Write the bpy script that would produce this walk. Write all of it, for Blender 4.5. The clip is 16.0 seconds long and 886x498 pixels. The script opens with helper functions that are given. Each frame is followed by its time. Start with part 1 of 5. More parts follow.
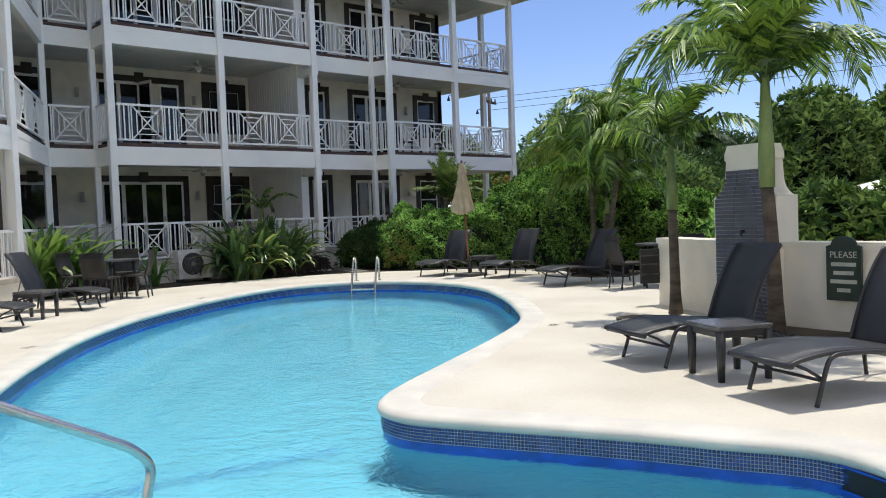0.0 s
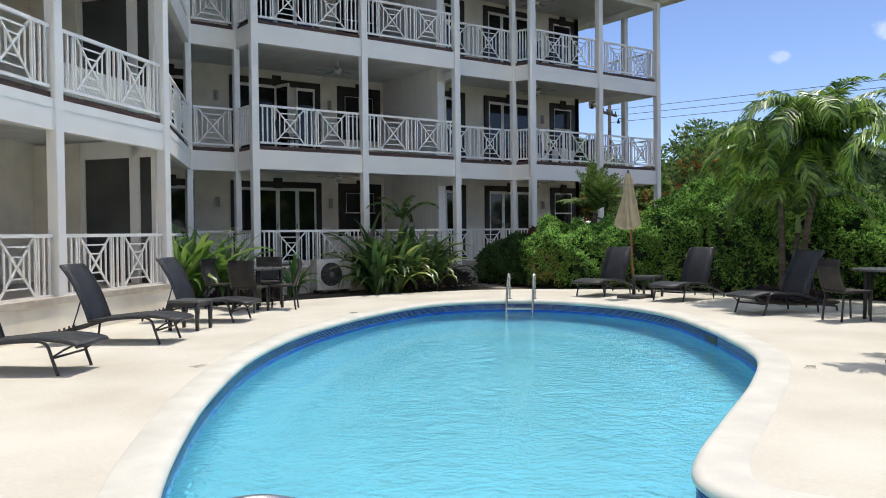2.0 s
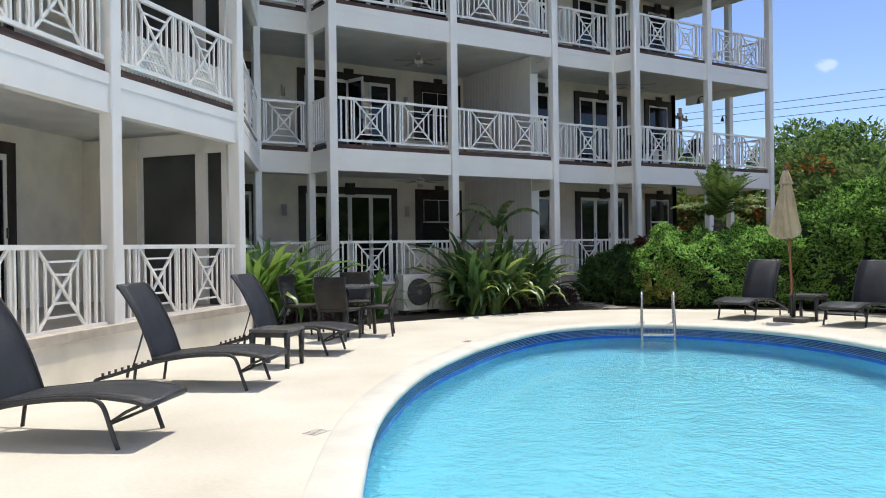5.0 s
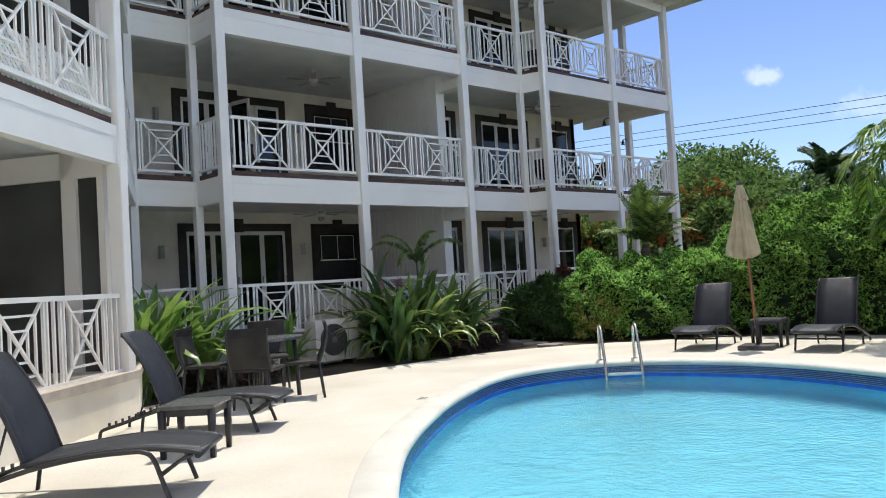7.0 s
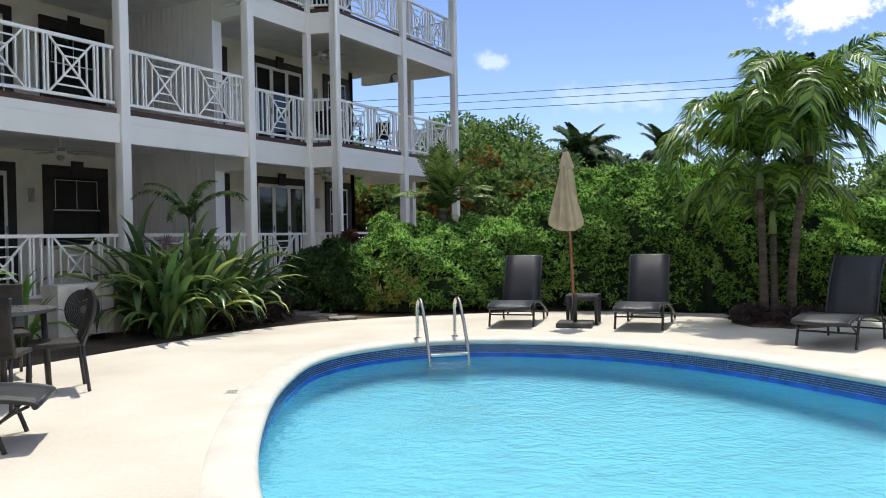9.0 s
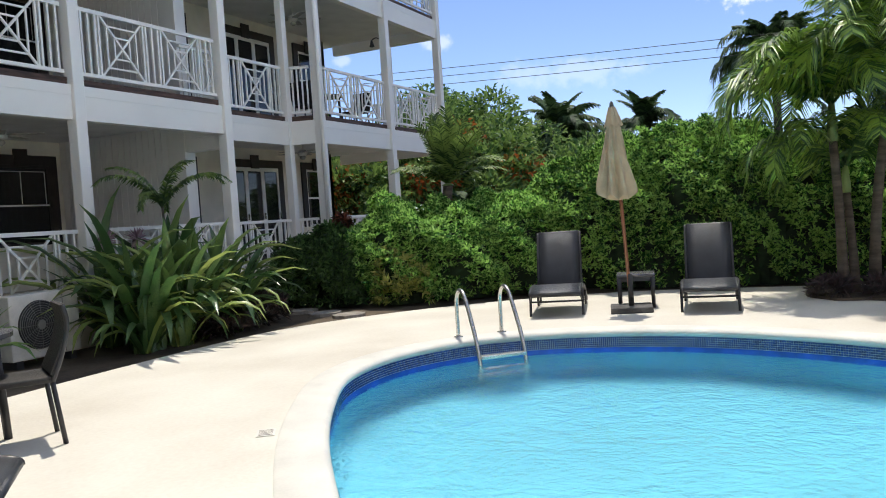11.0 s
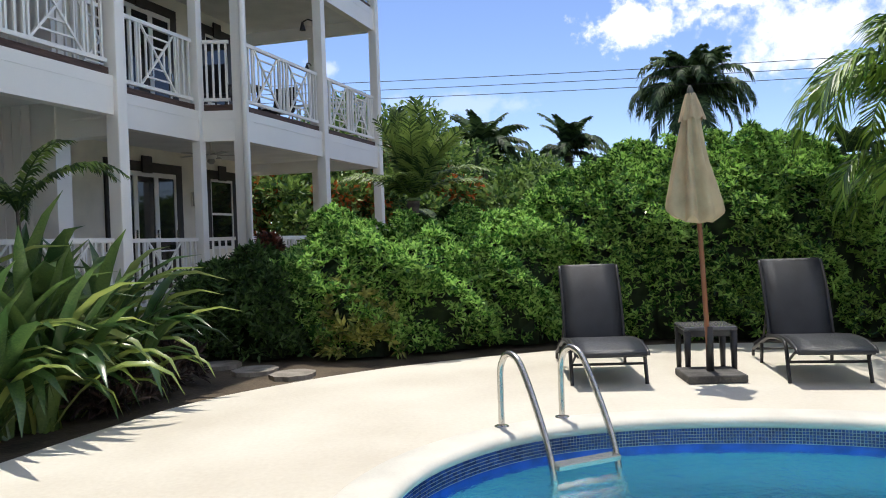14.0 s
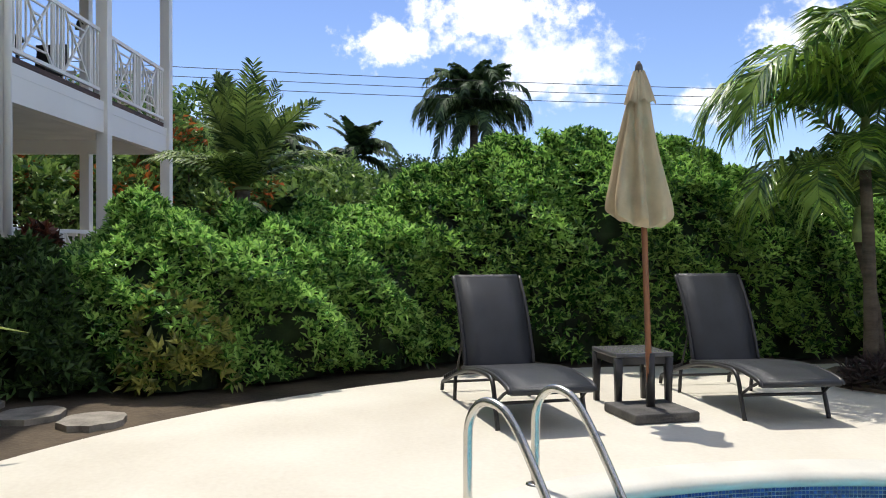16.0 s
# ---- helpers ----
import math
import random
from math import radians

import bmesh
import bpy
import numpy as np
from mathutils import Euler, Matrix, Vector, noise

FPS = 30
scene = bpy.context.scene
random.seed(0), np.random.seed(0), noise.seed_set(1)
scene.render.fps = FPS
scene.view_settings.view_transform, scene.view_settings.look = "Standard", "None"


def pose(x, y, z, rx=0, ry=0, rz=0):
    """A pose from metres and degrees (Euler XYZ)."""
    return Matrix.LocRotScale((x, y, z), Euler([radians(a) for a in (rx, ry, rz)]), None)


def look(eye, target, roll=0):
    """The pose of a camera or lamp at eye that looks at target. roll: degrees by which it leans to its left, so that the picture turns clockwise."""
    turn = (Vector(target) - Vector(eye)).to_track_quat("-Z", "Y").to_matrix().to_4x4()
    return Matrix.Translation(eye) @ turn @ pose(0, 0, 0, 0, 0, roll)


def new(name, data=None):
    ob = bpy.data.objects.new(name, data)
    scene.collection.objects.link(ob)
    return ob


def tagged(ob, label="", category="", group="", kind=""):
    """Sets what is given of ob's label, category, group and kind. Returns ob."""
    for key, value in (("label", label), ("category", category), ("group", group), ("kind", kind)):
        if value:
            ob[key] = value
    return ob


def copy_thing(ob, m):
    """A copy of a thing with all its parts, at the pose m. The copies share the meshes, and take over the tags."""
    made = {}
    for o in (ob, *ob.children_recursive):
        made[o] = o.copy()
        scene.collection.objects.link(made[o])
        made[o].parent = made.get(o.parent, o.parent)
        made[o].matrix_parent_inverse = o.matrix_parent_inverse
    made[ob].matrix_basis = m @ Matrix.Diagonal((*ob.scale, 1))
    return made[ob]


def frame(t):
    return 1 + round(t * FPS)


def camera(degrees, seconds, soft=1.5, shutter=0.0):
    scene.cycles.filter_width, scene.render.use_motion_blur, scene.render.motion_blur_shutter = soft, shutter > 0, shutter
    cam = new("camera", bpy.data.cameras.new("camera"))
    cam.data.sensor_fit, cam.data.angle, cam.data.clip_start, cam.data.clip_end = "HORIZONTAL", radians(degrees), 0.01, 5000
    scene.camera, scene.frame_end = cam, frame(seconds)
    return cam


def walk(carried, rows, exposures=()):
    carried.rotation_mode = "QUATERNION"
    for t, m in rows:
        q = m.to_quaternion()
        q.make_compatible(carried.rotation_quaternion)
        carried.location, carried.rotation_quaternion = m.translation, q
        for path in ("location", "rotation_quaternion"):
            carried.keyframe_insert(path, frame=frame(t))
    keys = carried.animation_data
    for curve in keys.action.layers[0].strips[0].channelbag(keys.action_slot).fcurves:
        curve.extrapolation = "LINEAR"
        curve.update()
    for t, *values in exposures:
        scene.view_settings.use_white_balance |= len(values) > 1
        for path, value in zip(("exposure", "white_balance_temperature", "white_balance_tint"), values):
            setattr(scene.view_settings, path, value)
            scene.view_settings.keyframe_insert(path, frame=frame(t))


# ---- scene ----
cam = camera(57.2, 16.0, soft=1.0)
PATH = [
    (0, (0.396, 0.151, 1.346), (1.732, 1.637, 1.265), -2.1),
    (0.5, (0.397, 0.665, 1.35), (1.701, 2.181, 1.314), -2.6),
    (1, (0.35, 1.145, 1.334), (1.638, 2.676, 1.32), -0.6),
    (1.5, (0.263, 1.561, 1.332), (1.554, 3.087, 1.278), -0.9),
    (2, (0.286, 2.092, 1.352), (1.446, 3.721, 1.311), -0.6),
    (2.5, (0.351, 2.601, 1.341), (1.464, 4.262, 1.347), 0.4),
    (3, (0.443, 3.096, 1.341), (1.519, 4.781, 1.365), 1.2),
    (3.2, (0.458, 3.303, 1.356), (1.481, 5.021, 1.403), 1.3),
    (5.3, (0.792, 5.29, 1.324), (1.892, 6.96, 1.307), -1.4),
    (5.5, (0.838, 5.538, 1.334), (1.964, 7.191, 1.329), -1.6),
    (6, (0.848, 6.075, 1.338), (2.047, 7.674, 1.419), -2.1),
    (6.5, (0.946, 6.597, 1.282), (2.244, 8.116, 1.351), -2.6),
    (7, (1.035, 7.18, 1.315), (2.386, 8.653, 1.392), -3.4),
    (7.5, (1.112, 7.59, 1.308), (2.582, 8.944, 1.37), -2.1),
    (8, (1.39, 8.153, 1.313), (3.01, 9.325, 1.335), -1.0),
    (8.5, (1.524, 8.701, 1.335), (3.245, 9.72, 1.364), -0.3),
    (9, (1.737, 9.156, 1.331), (3.489, 10.12, 1.298), -1.0),
    (9.2, (1.818, 9.363, 1.369), (3.549, 10.364, 1.318), -1.8),
    (11.3, (3.117, 11.113, 1.307), (4.934, 11.947, 1.239), -3.8),
    (11.5, (3.262, 11.277, 1.321), (5.085, 12.097, 1.267), -3.7),
    (12, (3.622, 11.713, 1.303), (5.451, 12.522, 1.292), -3.1),
    (12.5, (4.017, 12.082, 1.255), (5.881, 12.808, 1.255), -1.7),
    (13, (4.455, 12.519, 1.284), (6.333, 13.207, 1.272), -1.9),
    (13.5, (4.856, 12.897, 1.285), (6.753, 13.53, 1.283), -2.2),
    (14, (5.351, 13.239, 1.303), (7.264, 13.823, 1.279), -2.0),
    (14.5, (5.752, 13.582, 1.289), (7.696, 14.05, 1.242), 0.1),
    (15, (6.221, 13.917, 1.26), (8.195, 14.238, 1.206), 0.4),
    (15.5, (6.596, 14.294, 1.284), (8.584, 14.51, 1.253), -0.4),
    (16, (6.923, 14.65, 1.244), (8.923, 14.639, 1.234), 0.0),
]
walk(cam, [(t, look(eye, target, roll)) for t, eye, target, roll in PATH], [(0, 0.14), (3, 0.17), (5.5, 0.33), (16, 0.33)])

# ---- world and sun ----
SUN_AZ, SUN_EL = math.atan2(0.32, 0.87), radians(70)
world = bpy.data.worlds.new("world")
scene.world = world
world.use_nodes = True
wn = world.node_tree.nodes
sky = wn.new("ShaderNodeTexSky")
sky.sky_type = "NISHITA"
sky.sun_disc = False
sky.sun_elevation = SUN_EL
sky.sun_rotation = math.pi / 2 - SUN_AZ
sky.air_density, sky.dust_density, sky.ozone_density = 0.75, 0.0, 3.2
tone = wn.new("ShaderNodeMix")
tone.data_type, tone.blend_type = "RGBA", "MULTIPLY"
tone.inputs["Factor"].default_value = 1.0
tone.inputs["B"].default_value = (1.02, 0.97, 1.07, 1)
world.node_tree.links.new(sky.outputs[0], tone.inputs["A"])
world.node_tree.links.new(tone.outputs["Result"], wn["Background"].inputs[0])
wn["Background"].inputs[1].default_value = 0.134
sun_data = bpy.data.lights.new("sun", "SUN")
sun_data.energy, sun_data.angle, sun_data.color = 3.1, radians(0.6), (1.0, 0.94, 0.84)
sun = new("sun", sun_data)
sun.matrix_world = look((0, 0, 30), (-math.cos(SUN_AZ) * math.cos(SUN_EL), -math.sin(SUN_AZ) * math.cos(SUN_EL), 30 - math.sin(SUN_EL)))


# ---- materials ----
def mat(name, colour, rough=0.6, metal=0.0, vary=0.12, scale=6.0, bump=0.15, fine=60.0, per=0.0, island=0.0, spec=0.5, stretch=(1, 1, 1), tint=None):
    """A surface with large stains, fine grain and relief; per and island vary it from piece to piece."""
    m = bpy.data.materials.new(name)
    m.use_nodes = True
    n, ln = m.node_tree.nodes, m.node_tree.links
    b = n["Principled BSDF"]
    b.inputs["Roughness"].default_value, b.inputs["Metallic"].default_value = rough, metal
    b.inputs["Specular IOR Level"].default_value = spec
    geo = n.new("ShaderNodeNewGeometry")
    mp = n.new("ShaderNodeMapping")
    mp.inputs["Scale"].default_value = stretch
    ln.new(geo.outputs["Position"], mp.inputs["Vector"])
    big, small = n.new("ShaderNodeTexNoise"), n.new("ShaderNodeTexNoise")
    big.inputs["Scale"].default_value, big.inputs["Detail"].default_value = scale, 6
    small.inputs["Scale"].default_value, small.inputs["Detail"].default_value = fine, 3
    ln.new(mp.outputs[0], big.inputs["Vector"])
    ln.new(mp.outputs[0], small.inputs["Vector"])
    ramp = n.new("ShaderNodeValToRGB")
    c = Vector(colour)
    t = Vector(tint) if tint else c * (1 - vary * 2)
    ramp.color_ramp.elements[0].color = (*t, 1)
    ramp.color_ramp.elements[1].color = (*[min(1, v) for v in c * (1 + vary)], 1)
    ramp.color_ramp.elements[0].position, ramp.color_ramp.elements[1].position = 0.3, 0.65
    add = n.new("ShaderNodeMath")
    add.operation = "MULTIPLY_ADD"
    add.inputs[1].default_value, add.inputs[2].default_value = 0.25, -0.125
    ln.new(small.outputs["Fac"], add.inputs[0])
    tot = n.new("ShaderNodeMath")
    ln.new(big.outputs["Fac"], tot.inputs[0])
    ln.new(add.outputs[0], tot.inputs[1])
    last = tot
    for amount, node, socket in ((per, "ShaderNodeObjectInfo", "Random"), (island, "ShaderNodeNewGeometry", "Random Per Island")):
        if amount:
            src, k, s2 = n.new(node), n.new("ShaderNodeMath"), n.new("ShaderNodeMath")
            k.operation = "MULTIPLY_ADD"
            k.inputs[1].default_value, k.inputs[2].default_value = amount, -amount / 2
            ln.new(src.outputs[socket], k.inputs[0])
            ln.new(last.outputs[0], s2.inputs[0])
            ln.new(k.outputs[0], s2.inputs[1])
            last = s2
    ln.new(last.outputs[0], ramp.inputs[0])
    ln.new(ramp.outputs[0], b.inputs["Base Color"])
    if bump:
        bp = n.new("ShaderNodeBump")
        bp.inputs["Strength"].default_value, bp.inputs["Distance"].default_value = bump, 0.01
        ln.new(small.outputs["Fac"], bp.inputs["Height"])
        ln.new(bp.outputs[0], b.inputs["Normal"])
    return m


def leafy(name, colour, pale, rough=0.35, through_light=0.35, island=0.9, gloss=0.9):
    """Leaves: glossy above, letting some light through, different from leaf to leaf."""
    m = mat(name, colour, rough, vary=0.0, scale=1.2, bump=0.0, island=island, tint=pale, spec=gloss)
    n, ln = m.node_tree.nodes, m.node_tree.links
    tr, mix = n.new("ShaderNodeBsdfTranslucent"), n.new("ShaderNodeMixShader")
    ramp = [x for x in n if x.type == "VALTORGB"][0]
    ln.new(ramp.outputs[0], tr.inputs[0])
    mix.inputs[0].default_value = through_light
    ln.new(n["Principled BSDF"].outputs[0], mix.inputs[1])
    ln.new(tr.outputs[0], mix.inputs[2])
    ln.new(mix.outputs[0], n["Material Output"].inputs[0])
    return m


WHITE = mat("white_paint", (0.9, 0.875, 0.825), 0.45, vary=0.02, scale=1.2, bump=0.05, per=0.06)
CREAM = mat("cream_render", (0.85, 0.8, 0.69), 0.85, vary=0.06, scale=2, bump=0.25, fine=90)
CEIL = mat("ceiling_boards", (0.8, 0.79, 0.76), 0.6, vary=0.05, scale=2, bump=0.1)
DECKEDGE = mat("dark_decking", (0.09, 0.05, 0.035), 0.7, vary=0.3, scale=4, stretch=(1, 1, 8))
TILEFLOOR = mat("terrace_tiles", (0.55, 0.49, 0.41), 0.5, vary=0.1)
DARKWOOD = mat("dark_surround", (0.035, 0.026, 0.022), 0.5, vary=0.2)
GLASSDARK = mat("window_glass", (0.012, 0.014, 0.016), 0.04, vary=0.2, scale=0.6, bump=0.0, spec=0.5)
SCREEN = mat("insect_screen", (0.075, 0.08, 0.075), 0.5, vary=0.25, scale=0.8, bump=0.2, fine=300)
CURTAIN = mat("curtain", (0.5, 0.48, 0.44), 0.9, vary=0.15, stretch=(12, 12, 0.3), scale=2)
DECK = mat("pool_deck", (0.695, 0.662, 0.575), 0.8, vary=0.05, scale=0.7, bump=0.25, fine=28, tint=(0.595, 0.545, 0.455))
COPING = mat("coping", (0.71, 0.685, 0.615), 0.7, vary=0.06, scale=2.5, bump=0.1)
SOIL = mat("soil", (0.1, 0.075, 0.05), 0.95, vary=0.3, scale=1.5, bump=0.8, fine=25)
PLASTER = mat("pool_plaster", (0.16, 0.49, 0.61), 0.7, vary=0.05, scale=1.3, bump=0.05)
TILEBLUE = mat("mosaic_tile", (0.035, 0.085, 0.3), 0.15, vary=0.2, scale=9, bump=0.02, island=0.6, tint=(0.02, 0.045, 0.17))
GROUT = mat("grout", (0.58, 0.57, 0.57), 0.9)
BAND = mat("blue_band", (0.02, 0.1, 0.55), 0.2, vary=0.2)
STEEL = mat("stainless_steel", (0.62, 0.6, 0.555), 0.27, metal=1.0, vary=0.08, scale=4, bump=0.02)
SLING = mat("sling_mesh", (0.03, 0.033, 0.04), 0.42, vary=0.15, scale=5, bump=0.35, fine=260)
FRAME = mat("lounger_frame", (0.035, 0.034, 0.036), 0.4, vary=0.2, bump=0.05)
RATTAN = mat("rattan", (0.026, 0.023, 0.021), 0.6, vary=0.3, bump=0.6, fine=140)
TABLETOP = mat("table_top", (0.12, 0.12, 0.125), 0.25, vary=0.15, bump=0.05)
CANVAS = mat("umbrella_canvas", (0.54, 0.43, 0.28), 0.9, vary=0.1, scale=5, bump=0.2, fine=200)
TEAK = mat("umbrella_pole", (0.3, 0.12, 0.06), 0.5, vary=0.2, scale=8, stretch=(1, 1, 0.1))
STONE = mat("stone_base", (0.11, 0.105, 0.1), 0.9, vary=0.25, bump=0.5)
PAVER = mat("stepping_stone", (0.3, 0.27, 0.23), 0.9, vary=0.2, bump=0.5)
ACWHITE = mat("ac_casing", (0.66, 0.64, 0.58), 0.5, vary=0.08, bump=0.03)
GRILLE = mat("fan_grille", (0.2, 0.2, 0.19), 0.5, vary=0.1, bump=0.03)
BLACK = mat("black_plastic", (0.02, 0.02, 0.022), 0.5, vary=0.2, bump=0.05)
ROOFTILE = mat("roof", (0.6, 0.58, 0.55), 0.7, vary=0.1)
SLATE = mat("slate_tile", (0.085, 0.09, 0.125), 0.5, vary=0.15, scale=5, bump=0.1, per=0.25)
BARK = mat("palm_bark", (0.12, 0.095, 0.07), 0.9, vary=0.25, scale=3, bump=0.7, fine=30, stretch=(1, 1, 5))
SHAFT = mat("crownshaft", (0.22, 0.3, 0.1), 0.45, vary=0.2, scale=3, stretch=(1, 1, 0.4))
SIGN = mat("sign_green", (0.012, 0.03, 0.022), 0.35, vary=0.2)
LETTER = mat("sign_lettering", (0.5, 0.52, 0.45), 0.6)


def water_material():
    m = bpy.data.materials.new("water")
    m.use_nodes = True
    n, ln = m.node_tree.nodes, m.node_tree.links
    b = n["Principled BSDF"]
    b.inputs["Base Color"].default_value = (0.64, 0.92, 1.0, 1)
    b.inputs["Roughness"].default_value, b.inputs["IOR"].default_value = 0.02, 1.33
    b.inputs["Transmission Weight"].default_value = 1.0
    geo, a, c = n.new("ShaderNodeNewGeometry"), n.new("ShaderNodeTexNoise"), n.new("ShaderNodeTexNoise")
    a.inputs["Scale"].default_value, a.inputs["Detail"].default_value, a.inputs["Distortion"].default_value = 4.6, 5, 0.7
    c.inputs["Scale"].default_value, c.inputs["Detail"].default_value = 19.0, 4
    s = n.new("ShaderNodeMath")
    s.operation = "MULTIPLY_ADD"
    s.inputs[1].default_value = 0.5
    ln.new(geo.outputs["Position"], a.inputs["Vector"])
    ln.new(geo.outputs["Position"], c.inputs["Vector"])
    ln.new(c.outputs["Fac"], s.inputs[0])
    ln.new(a.outputs["Fac"], s.inputs[2])
    bp = n.new("ShaderNodeBump")
    bp.inputs["Strength"].default_value, bp.inputs["Distance"].default_value = 0.6, 0.042
    ln.new(s.outputs[0], bp.inputs["Height"])
    ln.new(bp.outputs[0], b.inputs["Normal"])
    return m


WATER = water_material()


# ---- mesh helpers ----
def block(bm, lo, hi, m=None, bevel=0.0):
    """A box from corner to corner, turned by m."""
    c = [(a + b) / 2 for a, b in zip(lo, hi)]
    d = [b - a for a, b in zip(lo, hi)]
    r = bmesh.ops.create_cube(bm, size=1, matrix=(m or Matrix()) @ Matrix.Translation(c) @ Matrix.Diagonal((*d, 1)))
    if bevel:
        es = list({e for v in r["verts"] for e in v.link_edges})
        bmesh.ops.bevel(bm, geom=es, offset=bevel, segments=2, affect="EDGES", profile=0.5)
    return bm


def boxes(*spans, bevel=0.0):
    bm = bmesh.new()
    for lo, hi in spans:
        block(bm, lo, hi, bevel=bevel)
    return bm


def tube(bm, pts, r, sides=8, closed=False, taper=None):
    """A round bar along points."""
    pts = [Vector(p) for p in pts]
    rings, up = [], None
    for i, p in enumerate(pts):
        d = (pts[min(i + 1, len(pts) - 1)] - pts[max(i - 1, 0)]).normalized()
        if up is None:
            up = d.orthogonal().normalized()
        up = (up - d * up.dot(d)).normalized()
        side = d.cross(up)
        rr = r if taper is None else r * taper[i]
        rings.append([bm.verts.new(p + (up * math.cos(k * math.tau / sides) + side * math.sin(k * math.tau / sides)) * rr) for k in range(sides)])
    for a, b in zip(rings, rings[1:]):
        for k in range(sides):
            f = bm.faces.new((a[k], a[(k + 1) % sides], b[(k + 1) % sides], b[k]))
            f.smooth = True
    bm.faces.new(rings[0][::-1])
    bm.faces.new(rings[-1])
    return bm


def prism(bm, outline, z0, z1):
    """An upright solid over an outline."""
    low = [bm.verts.new((x, y, z0)) for x, y in outline]
    top = [bm.verts.new((x, y, z1)) for x, y in outline]
    n = len(outline)
    for i in range(n):
        bm.faces.new((low[i], low[(i + 1) % n], top[(i + 1) % n], top[i]))
    bm.faces.new(low[::-1])
    bm.faces.new(top)
    bmesh.ops.recalc_face_normals(bm, faces=bm.faces)
    return bm


def mesh_of(name, bm, material):
    me = bpy.data.meshes.new(name)
    bm.to_mesh(me)
    bm.free()
    me.materials.append(material)
    return me


def thing(name, bm, material, label, category, group="", kind="", at=None):
    ob = new(name, mesh_of(name, bm, material))
    if at is not None:
        ob.matrix_basis = at
    return tagged(ob, label, category, group, kind)


def empty(name, label, category, group="", at=None):
    ob = new(name)
    ob.empty_display_size = 0.1
    if at is not None:
        ob.matrix_basis = at
    return tagged(ob, label, category, group)


def part(name, bm, material, parent, label="", at=None):
    ob = new(name, bm if isinstance(bm, bpy.types.Mesh) else mesh_of(name, bm, material))
    ob.parent = parent
    if at is not None:
        ob.matrix_basis = at
    return tagged(ob, label)


def spline(points, steps=6, closed=False):
    """A smooth line through a few points."""
    n, out = len(points), []
    P = [Vector(p) for p in points]
    for i in range(n if closed else n - 1):
        if closed:
            a, b, c, d = P[(i - 1) % n], P[i], P[(i + 1) % n], P[(i + 2) % n]
        else:
            a, b, c, d = P[max(i - 1, 0)], P[i], P[i + 1], P[min(i + 2, n - 1)]
        for k in range(steps):
            t = k / steps
            out.append(0.5 * (2 * b + (c - a) * t + (2 * a - 5 * b + 4 * c - d) * t * t + (3 * b - a - 3 * c + d) * t ** 3))
    if not closed:
        out.append(P[-1])
    return out


def offset(loop, d):
    """The closed loop moved sideways by d."""
    n, out = len(loop), []
    for i in range(n):
        t = loop[(i + 1) % n] - loop[i - 1]
        out.append(loop[i] + Vector((t.y, -t.x)).normalized() * d)
    return out


def sheet(name, outer, holes, z, material, label, category):
    bm = bmesh.new()
    edges = []
    for loop in (outer, *holes):
        vs = [bm.verts.new((p[0], p[1], z)) for p in loop]
        edges += [bm.edges.new((vs[i - 1], vs[i])) for i in range(len(vs))]
    bmesh.ops.triangle_fill(bm, use_beauty=True, use_dissolve=False, edges=edges)
    for f in bm.faces:
        if f.normal.z < 0:
            f.normal_flip()
    return thing(name, bm, material, label, category, kind="structure")


CUBE = mesh_of("bar", boxes(((-0.5, -0.5, -0.5), (0.5, 0.5, 0.5))), WHITE)


def bar(name, parent, a, b, w=0.028, mesh=CUBE):
    """A square bar from a to b under its thing."""
    a, b = Vector(a), Vector(b)
    q = (b - a).to_track_quat("X", "Z").to_matrix().to_4x4()
    return part(name, mesh, None, parent, at=Matrix.Translation((a + b) / 2) @ q @ Matrix.Diagonal(((b - a).length, w, w, 1)))


# ---- ground, deck, pool ----
POOL = [(4.8, 1.85), (4.62, 2.62), (4.35, 3.28), (4.03, 3.95), (3.84, 4.42), (3.91, 4.8), (4.3, 5.14), (5.38, 5.7), (6.75, 6.4), (8.03, 7.2), (9.07, 8.28),
        (9.97, 9.4), (10.83, 10.7), (11.27, 12.0), (11.21, 13.2), (10.75, 14.17), (9.9, 14.68), (8.9, 14.69), (7.86, 14.23), (6.64, 13.46), (5.13, 12.22), (3.78, 10.66),
        (2.7, 8.93), (2.02, 7.6), (1.5, 6.4), (1.15, 5.3), (1.1, 4.0), (1.35, 2.6), (1.8, 1.6), (2.7, 0.85), (4.0, 0.85)]
pool_edge = spline(POOL, 8, closed=True)
area = sum(a.x * b.y - b.x * a.y for a, b in zip(pool_edge, pool_edge[1:] + pool_edge[:1]))
OUT = 1 if area > 0 else -1
coping_edge = offset(pool_edge, 0.3 * OUT)
DECKLINE = [(-9, -9), (9.6, -9), (9.5, 0), (9.25, 2.2), (9.3, 3.6), (9.5, 4.6), (9.9, 5.4), (10.6, 6.8), (13, 7.0), (15.7, 7.0), (15.65, 9.0)] + [
    tuple(p) for p in spline([(15.5, 9.9), (15.3, 11.5), (15.15, 13.2), (14.65, 14.5), (13.78, 15.65), (12.95, 16.42), (12.1, 16.95), (11.2, 17.3), (10.1, 17.4), (8.9, 17.4), (7.8, 17.35), (6.6, 17.25), (5.4, 17.1)], 5)] + [
    (4.4, 16.8), (2.0, 15.0), (-2.0, 11.5), (-9, 6)]
sheet("ground", [(-1500, -1500), (1500, -1500), (1500, 1500), (-1500, 1500)], [DECKLINE], -0.03, SOIL, "dark planting soil and rough ground", "ground")
sheet("pool_deck", DECKLINE, [coping_edge], 0.0, DECK, "cream textured concrete pool deck", "deck")
